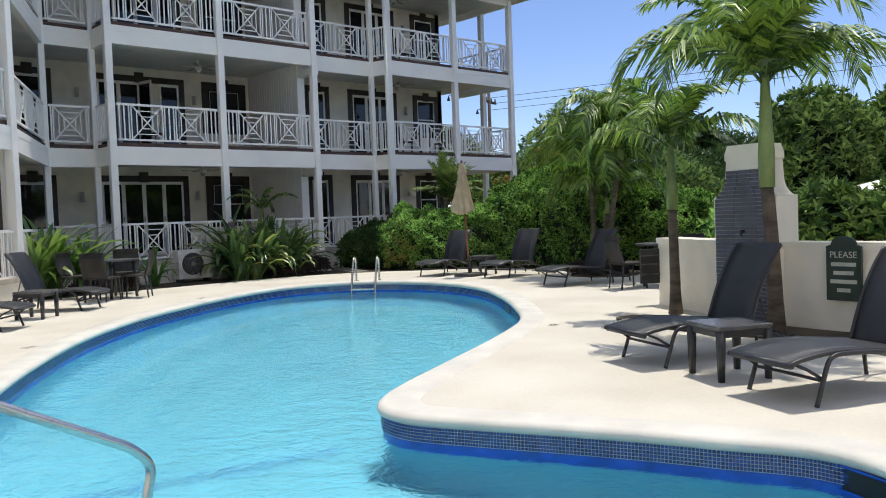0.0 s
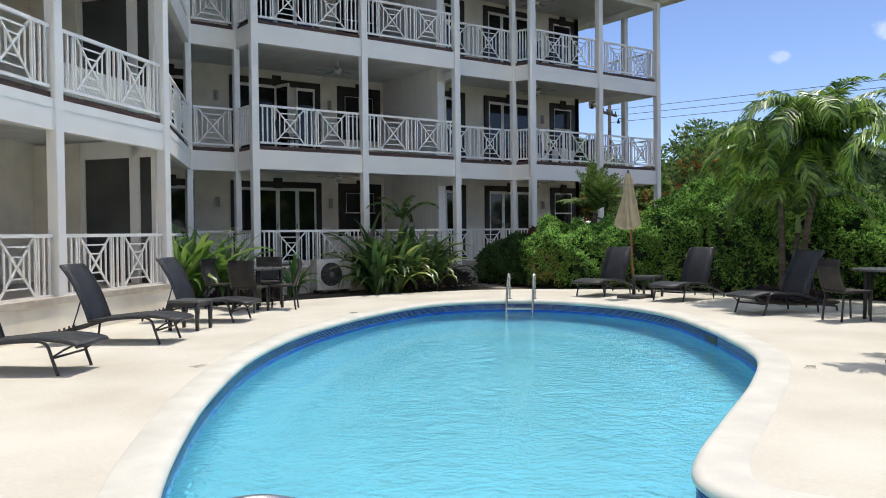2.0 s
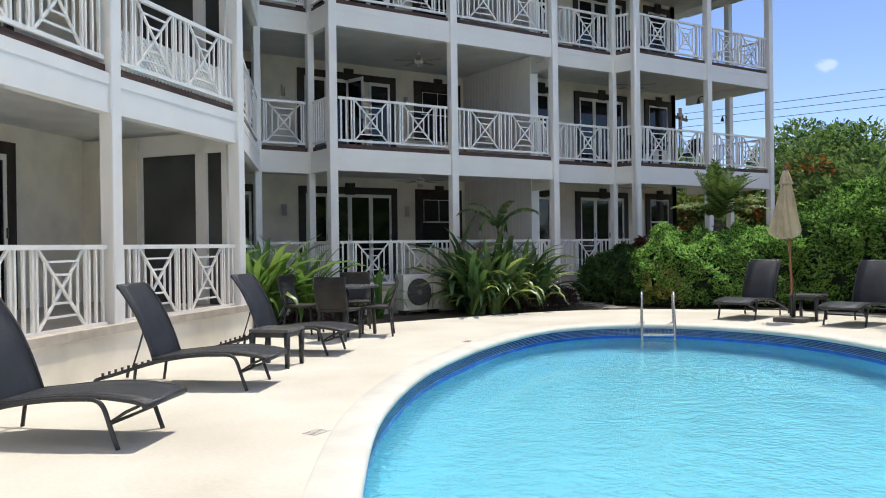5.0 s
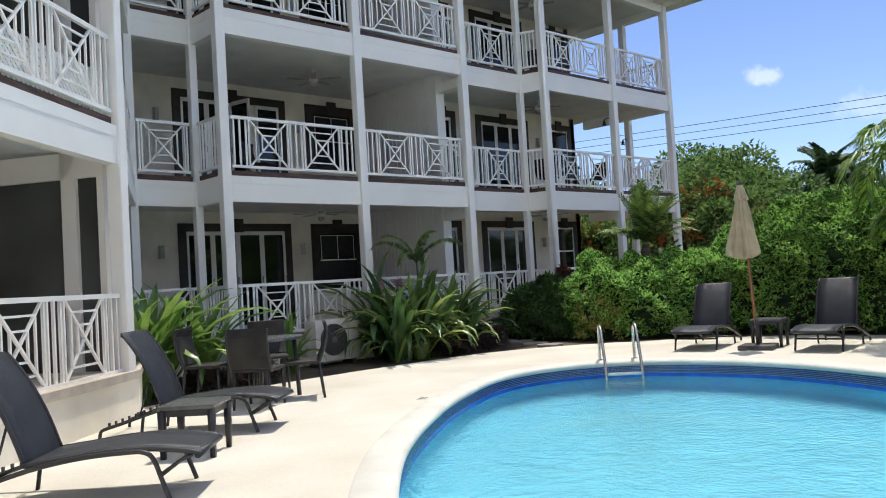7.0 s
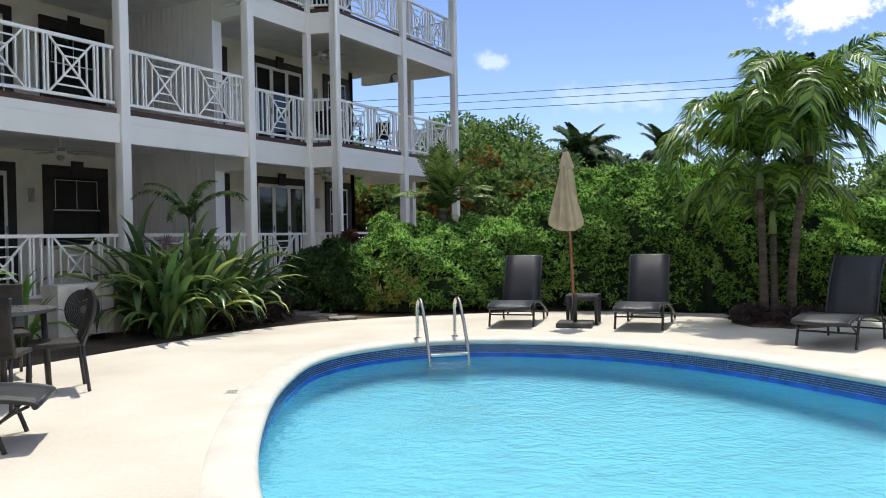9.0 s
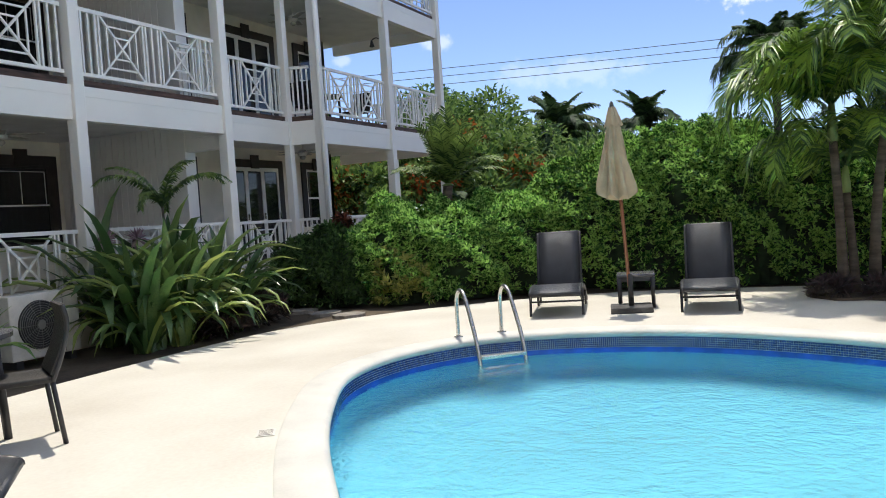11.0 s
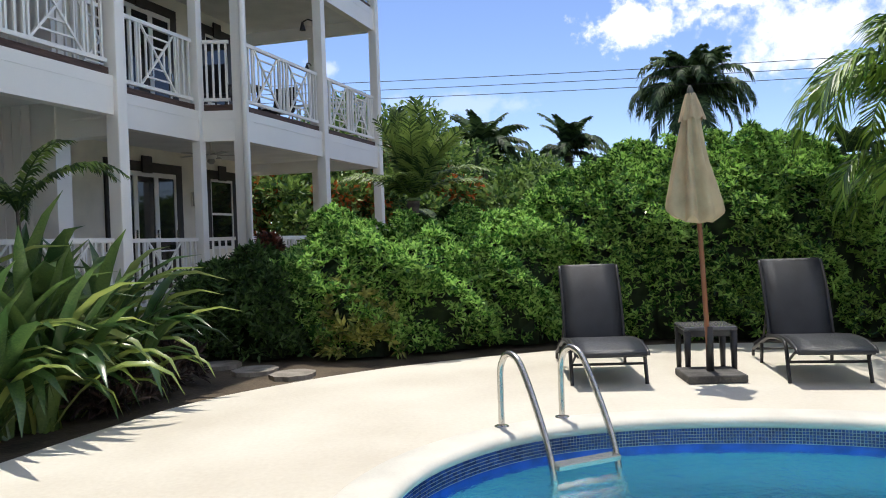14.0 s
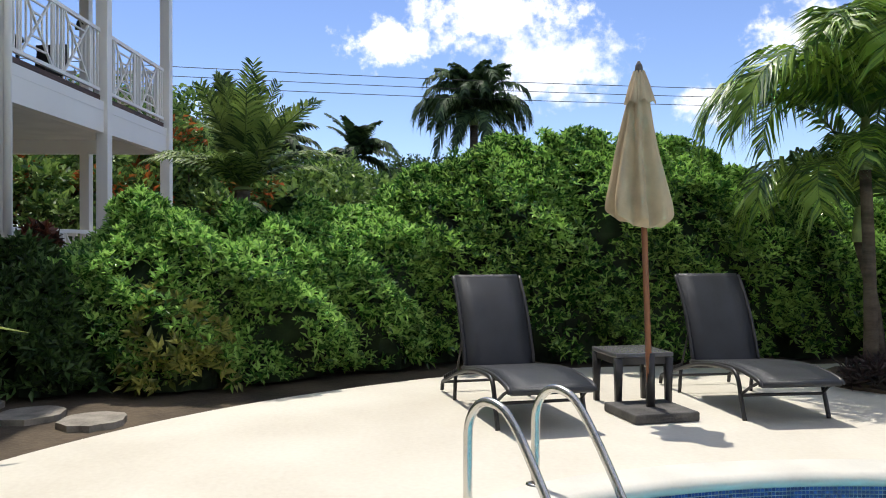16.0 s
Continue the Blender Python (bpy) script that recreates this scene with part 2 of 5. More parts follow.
bm = bmesh.new()
edge_ring = [bm.verts.new((p[0], p[1], 0.0)) for p in DECKLINE]
edge_low = [bm.verts.new((p[0], p[1], -0.2)) for p in DECKLINE]
for i in range(len(DECKLINE)):
    bm.faces.new((edge_ring[i - 1], edge_ring[i], edge_low[i], edge_low[i - 1]))
thing("deck_edge", bm, DECK, "cream concrete edge of the deck", "deck", kind="structure")

# coping: a rounded nosing swept round the pool
prof = [(0.3, 0.0), (0.28, 0.012), (0.04, 0.014), (0.012, 0.008), (-0.012, -0.012), (-0.02, -0.032), (-0.012, -0.052), (0.012, -0.062)]
bm = bmesh.new()
rings = [[bm.verts.new((p.x, p.y, z)) for p in offset(pool_edge, d * OUT)] for d, z in prof]
N = len(pool_edge)
for a, b in zip(rings, rings[1:]):
    for i in range(N):
        f = bm.faces.new((a[i - 1], a[i], b[i], b[i - 1]))
        f.smooth = True
bmesh.ops.recalc_face_normals(bm, faces=bm.faces)
thing("pool_coping", bm, COPING, "pale rounded concrete coping round the pool", "coping", kind="structure")

WATERLINE = -0.205


def ring_wall(name, d, z0, z1, material, label):
    bm = bmesh.new()
    lo = [bm.verts.new((p.x, p.y, z0)) for p in offset(pool_edge, d * OUT)]
    hi = [bm.verts.new((p.x, p.y, z1)) for p in offset(pool_edge, d * OUT)]
    for i in range(N):
        bm.faces.new((lo[i - 1], lo[i], hi[i], hi[i - 1]))
    return thing(name, bm, material, label, "pool wall", kind="structure")


grout_wall = ring_wall("pool_wall_tiled", 0.012, -0.174, -0.055, GROUT, "pale grout behind blue mosaic band")
ring_wall("pool_wall_band", 0.016, -0.32, -0.17, BAND, "deep blue band at the waterline")
ring_wall("pool_wall", 0.024, -1.25, -0.31, PLASTER, "light blue plastered pool wall")


def fill_loop(name, loop, z, material, label, category, kind="structure"):
    bm = bmesh.new()
    vs = [bm.verts.new((p.x, p.y, z)) for p in loop]
    es = [bm.edges.new((vs[i - 1], vs[i])) for i in range(len(vs))]
    bmesh.ops.triangle_fill(bm, use_beauty=True, edges=es)
    for f in bm.faces:
        if f.normal.z < 0:
            f.normal_flip()
    return thing(name, bm, material, label, category, kind=kind)


fill_loop("pool_floor", offset(pool_edge, 0.02 * OUT), -1.2, PLASTER, "light blue plastered pool floor", "pool floor")
water = fill_loop("water", offset(pool_edge, 0.008 * OUT), WATERLINE, WATER, "clear turquoise pool water with small ripples", "water")
water.visible_shadow = False

# ---- the building ----
LEVEL = [0.52, 3.35, 6.17]
FRONT = [(-2.7, 9.05), (-1.2, 10.55), (0.52, 12.35), (2.48, 14.45), (4.52, 16.32), (6.25, 20.25), (7.42, 20.3), (7.45, 19.4), (13.07, 19.4), (13.1, 19.95), (15.55, 19.95), (15.72, 19.4), (21.1, 19.4), (21.1, 22.3)]
SLAB = FRONT + [(21.1, 27), (-9, 27), (-9, 9.2)]
BACKWALL = [(-4.6, 11.2), (-0.9, 14.6), (1.0, 16.7), (2.9, 18.75), (5.3, 23.2), (13.25, 23.2), (13.25, 22.2), (20.4, 22.2), (20.4, 27)]


def run(a, b, name, parent_z0, z1, thick, material, label, category, side=0.0):
    """A straight upright wall from a to b in plan."""
    a, b = Vector(a), Vector(b)
    d = b - a
    m = Matrix.Translation((a.x, a.y, 0)) @ Matrix.Rotation(math.atan2(d.y, d.x), 4, "Z")
    bm = bmesh.new()
    block(bm, (0, side - thick / 2, parent_z0), (d.length, side + thick / 2, z1), m)
    return thing(name, bm, material, label, category, kind="structure")


wide = [Vector(p) for p in SLAB]
turn_sign = 1 if sum(a.x * b.y - b.x * a.y for a, b in zip(wide, wide[1:] + wide[:1])) > 0 else -1
PLINTH = [tuple(p) for p in offset(wide, 0.13 * turn_sign)]
EDGE = [tuple(p) for p in offset(wide, 0.16 * turn_sign)]
thing("plinth", prism(bmesh.new(), PLINTH, -0.1, 0.43), CREAM, "cream rendered base wall under the ground floor terraces", "wall", kind="structure")
for k, z in enumerate(LEVEL):
    bm = prism(bmesh.new(), SLAB if k else EDGE, z - 0.09, z)
    thing("floor_slab", bm, DECKEDGE if k else TILEFLOOR, "dark timber balcony deck edge" if k else "terrace floor", "floor", kind="structure")
for z in (3.06, 5.88, 8.62):
    thing("ceiling", prism(bmesh.new(), [(x, y) for x, y in SLAB], z, z + 0.12), CEIL, "white boarded balcony ceiling", "ceiling", kind="structure")


def fascia(z0, z1, label):
    bm = bmesh.new()
    for a, b in zip(FRONT, FRONT[1:]):
        a, b = Vector(a), Vector(b)
        d = b - a
        m = Matrix.Translation((a.x, a.y, 0)) @ Matrix.Rotation(math.atan2(d.y, d.x), 4, "Z")
        block(bm, (-0.02, -0.05, z0), (d.length + 0.02, 0.09, z1), m)
        block(bm, (-0.03, -0.056, z1 - 0.13), (d.length + 0.03, -0.049, z1), m)
    thing("trim", bm, WHITE, label, "fascia", kind="structure")


fascia(2.82, 3.255, "white painted fascia board below the first balcony")
fascia(5.64, 6.075, "white painted fascia board below the upper balcony")
fascia(8.42, 8.62, "white painted beam under the eaves")

POSTS = [(-1.2, 10.55), (0.52, 12.35), (2.48, 14.45), (4.52, 16.32), (6.25, 20.25), (7.4, 20.3), (7.45, 19.38), (10.27, 19.38), (13.07, 19.38), (15.52, 19.95), (15.74, 19.38), (18.45, 19.38), (21.08, 19.38), (21.15, 20.8)]
for i, (x, y) in enumerate(POSTS):
    w = 0.085 if (x, y) not in ((6.25, 20.25), (7.4, 20.3), (15.52, 19.95)) else 0.07
    turn = Matrix.Translation((x, y, 0)) @ Matrix.Rotation(radians(43 if x < 5 else 0), 4, "Z")
    bm = bmesh.new()
    block(bm, (-w, -w, 0.45), (w, w, 8.6), turn, bevel=0.012)
    thing("post", bm, WHITE, "square white painted timber balcony post", "post", "balcony posts", kind="structure")

for a, b in zip(BACKWALL, BACKWALL[1:]):
    run(a, b, "wall_back", 0.45, 8.6, 0.2, CREAM, "cream rendered wall behind the balconies", "wall", 0.1)
partition = run((13.22, 20.35), (13.22, 23.2), "wall_partition", 0.45, 8.6, 0.14, WHITE, "white boarded partition between two balconies", "wall")
board = mesh_of("board", boxes(((13.136, 0, 0), (13.152, 0.128, 2.56))), WHITE)
for z in LEVEL:
    for i in range(19):
        part("board", board, None, partition, at=Matrix.Translation((0, 20.52 + i * 0.14, z)))
for z in LEVEL:
    bm = boxes(((13.1, 20.27, z), (13.34, 20.5, z + 2.5)))
    thing("post", bm, WHITE, "white post at the end of the partition", "post", "balcony posts", kind="structure")
    bm = boxes(((13.12, 19.5, z + 2.1), (13.32, 20.3, z + 2.5)))
    thing("trim", bm, WHITE, "white beam over the partition", "beam", kind="structure")

# wing partition with tall framed openings
pa, pb = Vector((4.46, 16.5)), Vector((2.9, 18.75))
pd = pb - pa
pm = Matrix.Translation((pa.x, pa.y, 0)) @ Matrix.Rotation(math.atan2(pd.y, pd.x), 4, "Z")
for z in LEVEL:
    bm = bmesh.new()
    L = pd.length
    for s0, s1, z0, z1 in ((0.0, 0.03, 0, 2.5), (0.13, 0.2, 0, 2.5), (0.57, 0.6, 0, 2.5), (0, 0.6, 2.2, 2.5)):
        block(bm, (s0 * L, -0.06, z + z0), (s1 * L, 0.06, z + z1), pm)
    thing("partition_frame", bm, WHITE, "white frame with tall openings at the terrace end", "frame", kind="structure")
    bm = block(bmesh.new(), (0.6 * L, -0.07, z), (L, 0.07, z + 2.5), pm)
    thing("wall_partition", bm, CREAM, "cream wall at the terrace end", "wall", kind="structure")
    bm = block(bmesh.new(), (0.02 * L, -0.012, z), (0.59 * L, 0.012, z + 2.25), pm)
    thing("window_screen", bm, SCREEN, "dark insect screen in the white frame", "window", kind="structure")

# unseen plain walls added to close the pool court and bounce warm sunlight
thing("wall_bounce_south", boxes(((-10, -10.3, -0.1), (13, -10, 8.5))), CREAM, "unseen plain cream wall added across the pool court to bounce light", "wall", kind="structure")
thing("wall_bounce_west", boxes(((-10.3, -10.3, -0.1), (-10, 9.0, 8.5))), CREAM, "unseen plain cream wall added beside the pool court to bounce light", "wall", kind="structure")

# roof with deep eaves
cx, cy = 8.0, 24.0
eave = [(-3.3, 8.9), (-1.6, 10.2), (0.1, 12.0), (2.9, 13.9), (5.3, 16.2), (6.9, 18.6), (13.6, 18.6), (13.7, 18.6), (22.0, 18.6), (22.0, 27.5), (-9.5, 27.5), (-9.5, 8.9)]
bm = prism(bmesh.new(), eave, 8.74, 8.9)
thing("roof_eaves", bm, WHITE, "white boarded roof eaves", "roof", kind="structure")
bm = bmesh.new()
lowr = [bm.verts.new((x, y, 8.9)) for x, y in eave]
topr = [bm.verts.new((x + (cx - x) * 0.45, y + (cy - y) * 0.7, 11.2)) for x, y in eave]
for i in range(len(eave)):
    bm.faces.new((lowr[i - 1], lowr[i], topr[i], topr[i - 1]))
bm.faces.new(topr)
bmesh.ops.recalc_face_normals(bm, faces=bm.faces)
thing("roof", bm, ROOFTILE, "pale pitched roof", "roof", kind="structure")
bm = bmesh.new()
for i in range(28):
    block(bm, (7.2 + i * 0.52, 18.62, 8.62), (7.26 + i * 0.52, 19.4, 8.74))
thing("rafters", bm, WHITE, "white rafter ends under the eaves", "rafter", kind="structure")


def railing(a, b, z, motifs, label, group):
    """A white balustrade from a to b: uprights with square crossed motifs."""
    a, b = Vector((*a, 0)), Vector((*b, 0))
    d = b - a
    L, H, z0 = d.length, 0.9, 0.07
    r = empty("balcony_railing", label, "railing", group, Matrix.Translation((a.x, a.y, z)) @ Matrix.Rotation(math.atan2(d.y, d.x), 4, "Z"))
    bar("top_rail", r, (0, 0, H), (L, 0, H), 0.05)
    bar("bottom_rail", r, (0, 0, z0), (L, 0, z0), 0.045)
    s = min(0.76, L * 0.8)
    gap = (L - motifs * s) / (motifs + 1)
    for g in range(motifs + 1):
        x0 = g * (gap + s)
        n = max(1, round(gap / 0.105))
        for i in range(n):
            x = x0 + gap * (i + 0.5) / n
            bar("baluster", r, (x, 0, z0), (x, 0, H))
    for g in range(motifs):
        x0 = gap + g * (gap + s)
        x1, zc, xc = x0 + s, (z0 + H) / 2, x0 + s / 2
        hh = (H - z0) / 2
        bar("baluster", r, (x0, 0, z0), (x0, 0, H))
        bar("baluster", r, (x1, 0, z0), (x1, 0, H))
        bar("brace", r, (x0, 0.004, z0), (x1, 0.004, H), 0.026)
        bar("brace", r, (x0, -0.004, H), (x1, -0.004, z0), 0.026)
        for f in (0.66, 0.34):
            for sg in (1, -1):
                bar("motif_bar", r, (xc - f * s / 2, 0, zc + sg * f * hh), (xc + f * s / 2, 0, zc + sg * f * hh), 0.022)
                bar("motif_bar", r, (xc + sg * f * s / 2, 0, zc - f * hh), (xc + sg * f * s / 2, 0, zc + f * hh), 0.022)
    return r


SPANS = [((7.6, 19.4), (10.14, 19.4), 2), ((10.4, 19.4), (12.94, 19.4), 2), ((12.8, 19.97), (15.42, 19.97), 2), ((15.56, 19.86), (15.7, 19.52), 0), ((15.88, 19.4), (18.32, 19.4), 2), ((18.58, 19.4), (20.95, 19.4), 2),
         ((21.12, 19.52), (21.12, 20.68), 1), ((21.12, 20.95), (21.12, 22.2), 1), ((6.36, 20.28), (7.3, 20.3), 1), ((7.42, 20.2), (7.44, 19.5), 0), ((4.61, 16.5), (6.2, 20.13), 2), ((2.57, 14.54), (4.44, 16.25), 2), ((0.61, 12.45), (2.39, 14.36), 2), ((-1.1, 10.65), (0.44, 12.26), 2)]
for k, z in enumerate(LEVEL):
    where = ("ground floor terrace", "first floor balcony", "upper balcony")[k]
    for a, b, n in SPANS:
        rail_run = railing(a, b, z - (0.06 if k == 0 and a[0] < 6 else 0), n, "white timber railing of the " + where + (" with crossed squares" if n else " with plain balusters"), "balcony railings")
        if k == 1 and a == (2.57, 14.54):
            span, high, bm = math.dist(a, b) - 0.1, 0.46, bmesh.new()
            for i in range(int((span + high) / 0.075)):
                x0 = 0.05 + i * 0.075 - high
                lo, hi = max(x0, 0.05), min(x0 + high, 0.05 + span)
                if hi - lo > 0.03:
                    for rise in (1, -1):
                        za, zb = (lo - x0, hi - x0) if rise > 0 else (high - lo + x0, high - hi + x0)
                        leg = Vector((hi - lo, 0, zb - za))
                        m = Matrix.Translation(((lo + hi) / 2, 0.05 + 0.004 * rise, 0.02 + (za + zb) / 2)) @ Matrix.Rotation(-math.atan2(leg.z, leg.x), 4, "Y")
                        block(bm, (-leg.length / 2, -0.003, -0.018), (leg.length / 2, 0.003, 0.018), m)
            part("lattice_panel", bm, WHITE, rail_run, "white diagonal lattice behind the balusters")


def opening(x0, x1, y, z0, z1, leaves, name, label, category, ajar=False, sash=None):
    """A glazed door or window in a dark surround with a keystone, its face towards -y."""
    e = empty(name, label, category, at=Matrix.Translation((x0, y, z0)))
    e["kind"] = "structure"
    w, h, s = x1 - x0, z1 - z0, 0.17
    part("surround", boxes(((-s, -0.05, 0), (0, 0.05, h + s)), ((w, -0.05, 0), (w + s, 0.05, h + s)), ((0, -0.05, h), (w, 0.05, h + s)), ((w / 2 - 0.13, -0.08, h - 0.02), (w / 2 + 0.13, -0.05, h + s + 0.1))), DARKWOOD, e, "dark stained surround with keystone")
    lw = w / leaves
    for i in range(leaves):
        a, b = i * lw, (i + 1) * lw
        m = None
        if ajar and i == leaves - 2:
            m = Matrix.Translation((a, 0, 0)) @ Matrix.Rotation(radians(-75), 4, "Z") @ Matrix.Translation((-a, 0, 0))
        f = 0.055 if category == "door" else 0.035
        spans = [((a, -0.04, 0), (a + f, 0.0, h)), ((b - f, -0.04, 0), (b, 0.0, h)), ((a + f, -0.04, 0), (b - f, 0.0, f * 1.5)), ((a + f, -0.04, h - f * 1.5), (b - f, 0.0, h))]
        if category == "window":
            spans += [((a + f, -0.035, h * 0.5 - 0.022), (b - f, -0.005, h * 0.5 + 0.022))]
        fr = part("door_leaf" if category == "door" else "sash", boxes(*spans), sash or WHITE, e, at=m)
        if sash:
            part("meeting_rail", boxes(((a + f, -0.042, h * 0.5 - 0.012), (b - f, -0.036, h * 0.5 + 0.012)), ((a + f + 0.04, -0.03, h * 0.5 + 0.03), (a + f + 0.052, -0.024, h - 0.1)), ((b - f - 0.052, -0.03, h * 0.5 + 0.03), (b - f - 0.04, -0.024, h - 0.1)), (((a + b) / 2 - 0.006, -0.03, h * 0.5 + 0.03), ((a + b) / 2 + 0.006, -0.024, h - 0.1)), ((a + f + 0.052, -0.03, h - 0.112), (b - f - 0.052, -0.024, h - 0.1))), WHITE, fr, "pale meeting rail")
        part("pane", boxes(((a + f, -0.022, f * 1.5), (b - f, -0.014, h - f * 1.5))), GLASSDARK, fr)
        if category == "door":
            part("handle", boxes(((b - f * 0.7, -0.075, 0.98), (b - f * 0.3, -0.04, 1.12))), STEEL, fr, "small metal handle")
    return e


for k, z in enumerate(LEVEL):
    opening(8.5, 10.85, 23.2, z, z + 2.12, 4, "door_1", "white framed glass doors in a dark surround" + (", one leaf open" if k == 1 else ""), "door", ajar=(k == 1))
    opening(11.75, 12.85, 23.2, z + 0.75, z + 2.12, 1, "window_1", "dark sash window in a dark surround behind the balcony", "window", sash=DARKWOOD)
    opening(6.3, 7.15, 23.2, z, z + 2.12, 1, "door_2", "single glass door in a dark surround", "door")
    opening(16.4, 18.1, 22.2, z, z + 2.12, 3, "door_3", "white framed glass doors in a dark surround", "door")
    opening(19.2, 20.0, 22.2, z + 0.75, z + 2.12, 1, "window_2", "sash window in a dark surround behind the balcony", "window")
    opening(14.7, 15.3, 22.2, z, z + 2.12, 1, "door_4", "narrow glass door in a dark surround", "door")
    for x, y in ((11.3, 23.2), (7.95, 23.2), (18.65, 22.2)):
        l = empty("wall_lamp", "small white wall lamp on the cream wall", "lamp", "wall lamps", Matrix.Translation((x, y, z + 1.7)))
        part("backplate", boxes(((-0.05, -0.03, -0.14), (0.05, 0.0, 0.14)), bevel=0.005), WHITE, l)
        part("shade", tube(bmesh.new(), [(0, -0.07, -0.13), (0, -0.07, 0.13)], 0.055, 10), CURTAIN, l)
for z in LEVEL:
    w = opening(0, 1.1, 0, 0, 2.12, 2, "door_5", "glass doors in a dark surround at the wing terrace", "door")
    w.matrix_basis = pose(0.92, 16.61, z, 0, 0, 47.2)
bm = tube(bmesh.new(), [(15.53, 19.2, 0.0), (15.53, 19.2, 8.4)], 0.04, 10)
thing("downpipe", bm, WHITE, "white painted rainwater downpipe beside a post", "downpipe", kind="structure")


# ---- loungers, tables, umbrella ----
def ribbon(bm, line, w0, w1=None, thick=0.012):
    """A sling of even thickness along a side line, across the width."""
    w1 = w0 if w1 is None else w1
    n = len(line)
    rows = []
    for i, (x, z) in enumerate(line):
        w = w0 + (w1 - w0) * i / (n - 1)
        rows.append([bm.verts.new((x, s * w * k, z + dz)) for dz in (0, -thick) for k, s in ((1, -1), (0.5, -1), (0, 1), (0.5, 1), (1, 1))])
    for a, b in zip(rows, rows[1:]):
        for k in range(4):
            for o in (0, 5):
                f = bm.faces.new((a[o + k], a[o + k + 1], b[o + k + 1], b[o + k]))
                f.smooth = True
        for k in (0, 4):
            bm.faces.new((a[k], b[k], b[k + 5], a[k + 5]))
    for r in (rows[0], rows[-1]):
        for k in range(4):
            bm.faces.new((r[k], r[k + 1], r[k + 6], r[k + 5]))
    bmesh.ops.recalc_face_normals(bm, faces=bm.faces)
    return bm


def lounger():
    """Sun lounger, its front feet at the origin, its head along +x."""
    e = empty("sun_lounger", "dark grey sling sun lounger with raised back on the pool deck", "sun lounger", "sun loungers")
    seat = [(p.x, p.y) for p in spline([(-0.215, 0.285), (-0.2, 0.312), (-0.1, 0.335), (0.12, 0.358), (0.4, 0.352), (0.66, 0.325), (0.9, 0.3)], 4)]
    back = [(p.x, p.y) for p in spline([(0.9, 0.3), (0.955, 0.46), (1.03, 0.64), (1.13, 0.82), (1.25, 0.985), (1.268, 0.985), (1.262, 0.96)], 4)]
    sling = part("seat", ribbon(bmesh.new(), seat, 0.287), SLING, e)
    part("front_roll", tube(bmesh.new(), [(-0.205, -0.29, 0.285), (-0.205, 0.29, 0.285)], 0.024, 10), SLING, sling, "sling wrapped round the front bar")
    part("backrest", ribbon(bmesh.new(), back, 0.275, 0.268), SLING, e)
    for s in (1, -1):
        y = s * 0.3
        part("side_rail", tube(bmesh.new(), [(x, y, z - 0.012) for x, z in seat], 0.017), FRAME, e)
        part("back_rail", tube(bmesh.new(), [(x, s * 0.285, z - 0.004) for x, z in back[:17]], 0.015), FRAME, e)
        arch = spline([(-0.03, 0.0), (0.02, 0.14), (0.07, 0.28), (0.13, 0.328), (0.24, 0.335), (0.5, 0.322), (0.78, 0.28), (1.05, 0.21), (1.3, 0.135), (1.43, 0.1), (1.475, 0.075), (1.49, 0.012)], 4)
        leg = part("leg", tube(bmesh.new(), [(p.x, s * 0.32, p.y) for p in arch], 0.0165), FRAME, e)
        for i in range(6):
            x = 1.39 - i * 0.065
            z = 0.122 + i * 0.019
            part("notch", boxes(((x - 0.008, s * 0.32 - 0.012, z), (x + 0.008, s * 0.32 + 0.012, z + 0.034))), FRAME, leg)
        part("prop", tube(bmesh.new(), [(1.0, s * 0.27, 0.56), (1.04, s * 0.285, 0.4), (1.1, s * 0.3, 0.21)], 0.009), FRAME, e)
        part("rear_foot", tube(bmesh.new(), [(1.06, s * 0.318, 0.205), (1.075, s * 0.318, 0.1), (1.09, s * 0.318, 0.0)], 0.0155), FRAME, e)
        part("brace", tube(bmesh.new(), [(0.03, s * 0.312, 0.18), (-0.08, s * 0.298, 0.25), (-0.17, s * 0.292, 0.29)], 0.011), FRAME, e)
    part("crossbar", tube(bmesh.new(), [(0.03, -0.315, 0.17), (0.03, 0.315, 0.17)], 0.012), FRAME, e)
    part("crossbar", tube(bmesh.new(), [(1.252, -0.28, 0.968), (1.252, 0.28, 0.968)], 0.014), FRAME, e)
    part("crossbar", tube(bmesh.new(), [(1.46, -0.32, 0.085), (1.46, 0.32, 0.085)], 0.012), FRAME, e)
    part("crossbar", tube(bmesh.new(), [(1.1, -0.3, 0.21), (1.1, 0.3, 0.21)], 0.009), FRAME, e)
    return e


def side_table():
    e = empty("side_table", "small dark resin side table beside the loungers", "side table", "side tables")
    h, w = 0.43, 0.235
    part("tabletop", boxes(((-w, -w, h - 0.035), (w, w, h)), bevel=0.008), TABLETOP, e)
    part("apron", boxes(((-w + 0.02, -w + 0.02, h - 0.09), (w - 0.02, w - 0.02, h - 0.035))), FRAME, e)
    for sx in (1, -1):
        for sy in (1, -1):
            bm = bmesh.new()
            x, y = sx * (w - 0.03), sy * (w - 0.03)
            tube(bm, [(x, y, h - 0.04), (x, y, 0)], 0.036, 4, taper=[1.1, 0.75])
            part("leg", bm, FRAME, e)
    return e


def place(x, y, dx, dy, z=0.0):
    return Matrix.Translation((x, y, z)) @ Matrix.Rotation(math.atan2(dy, dx), 4, "Z")


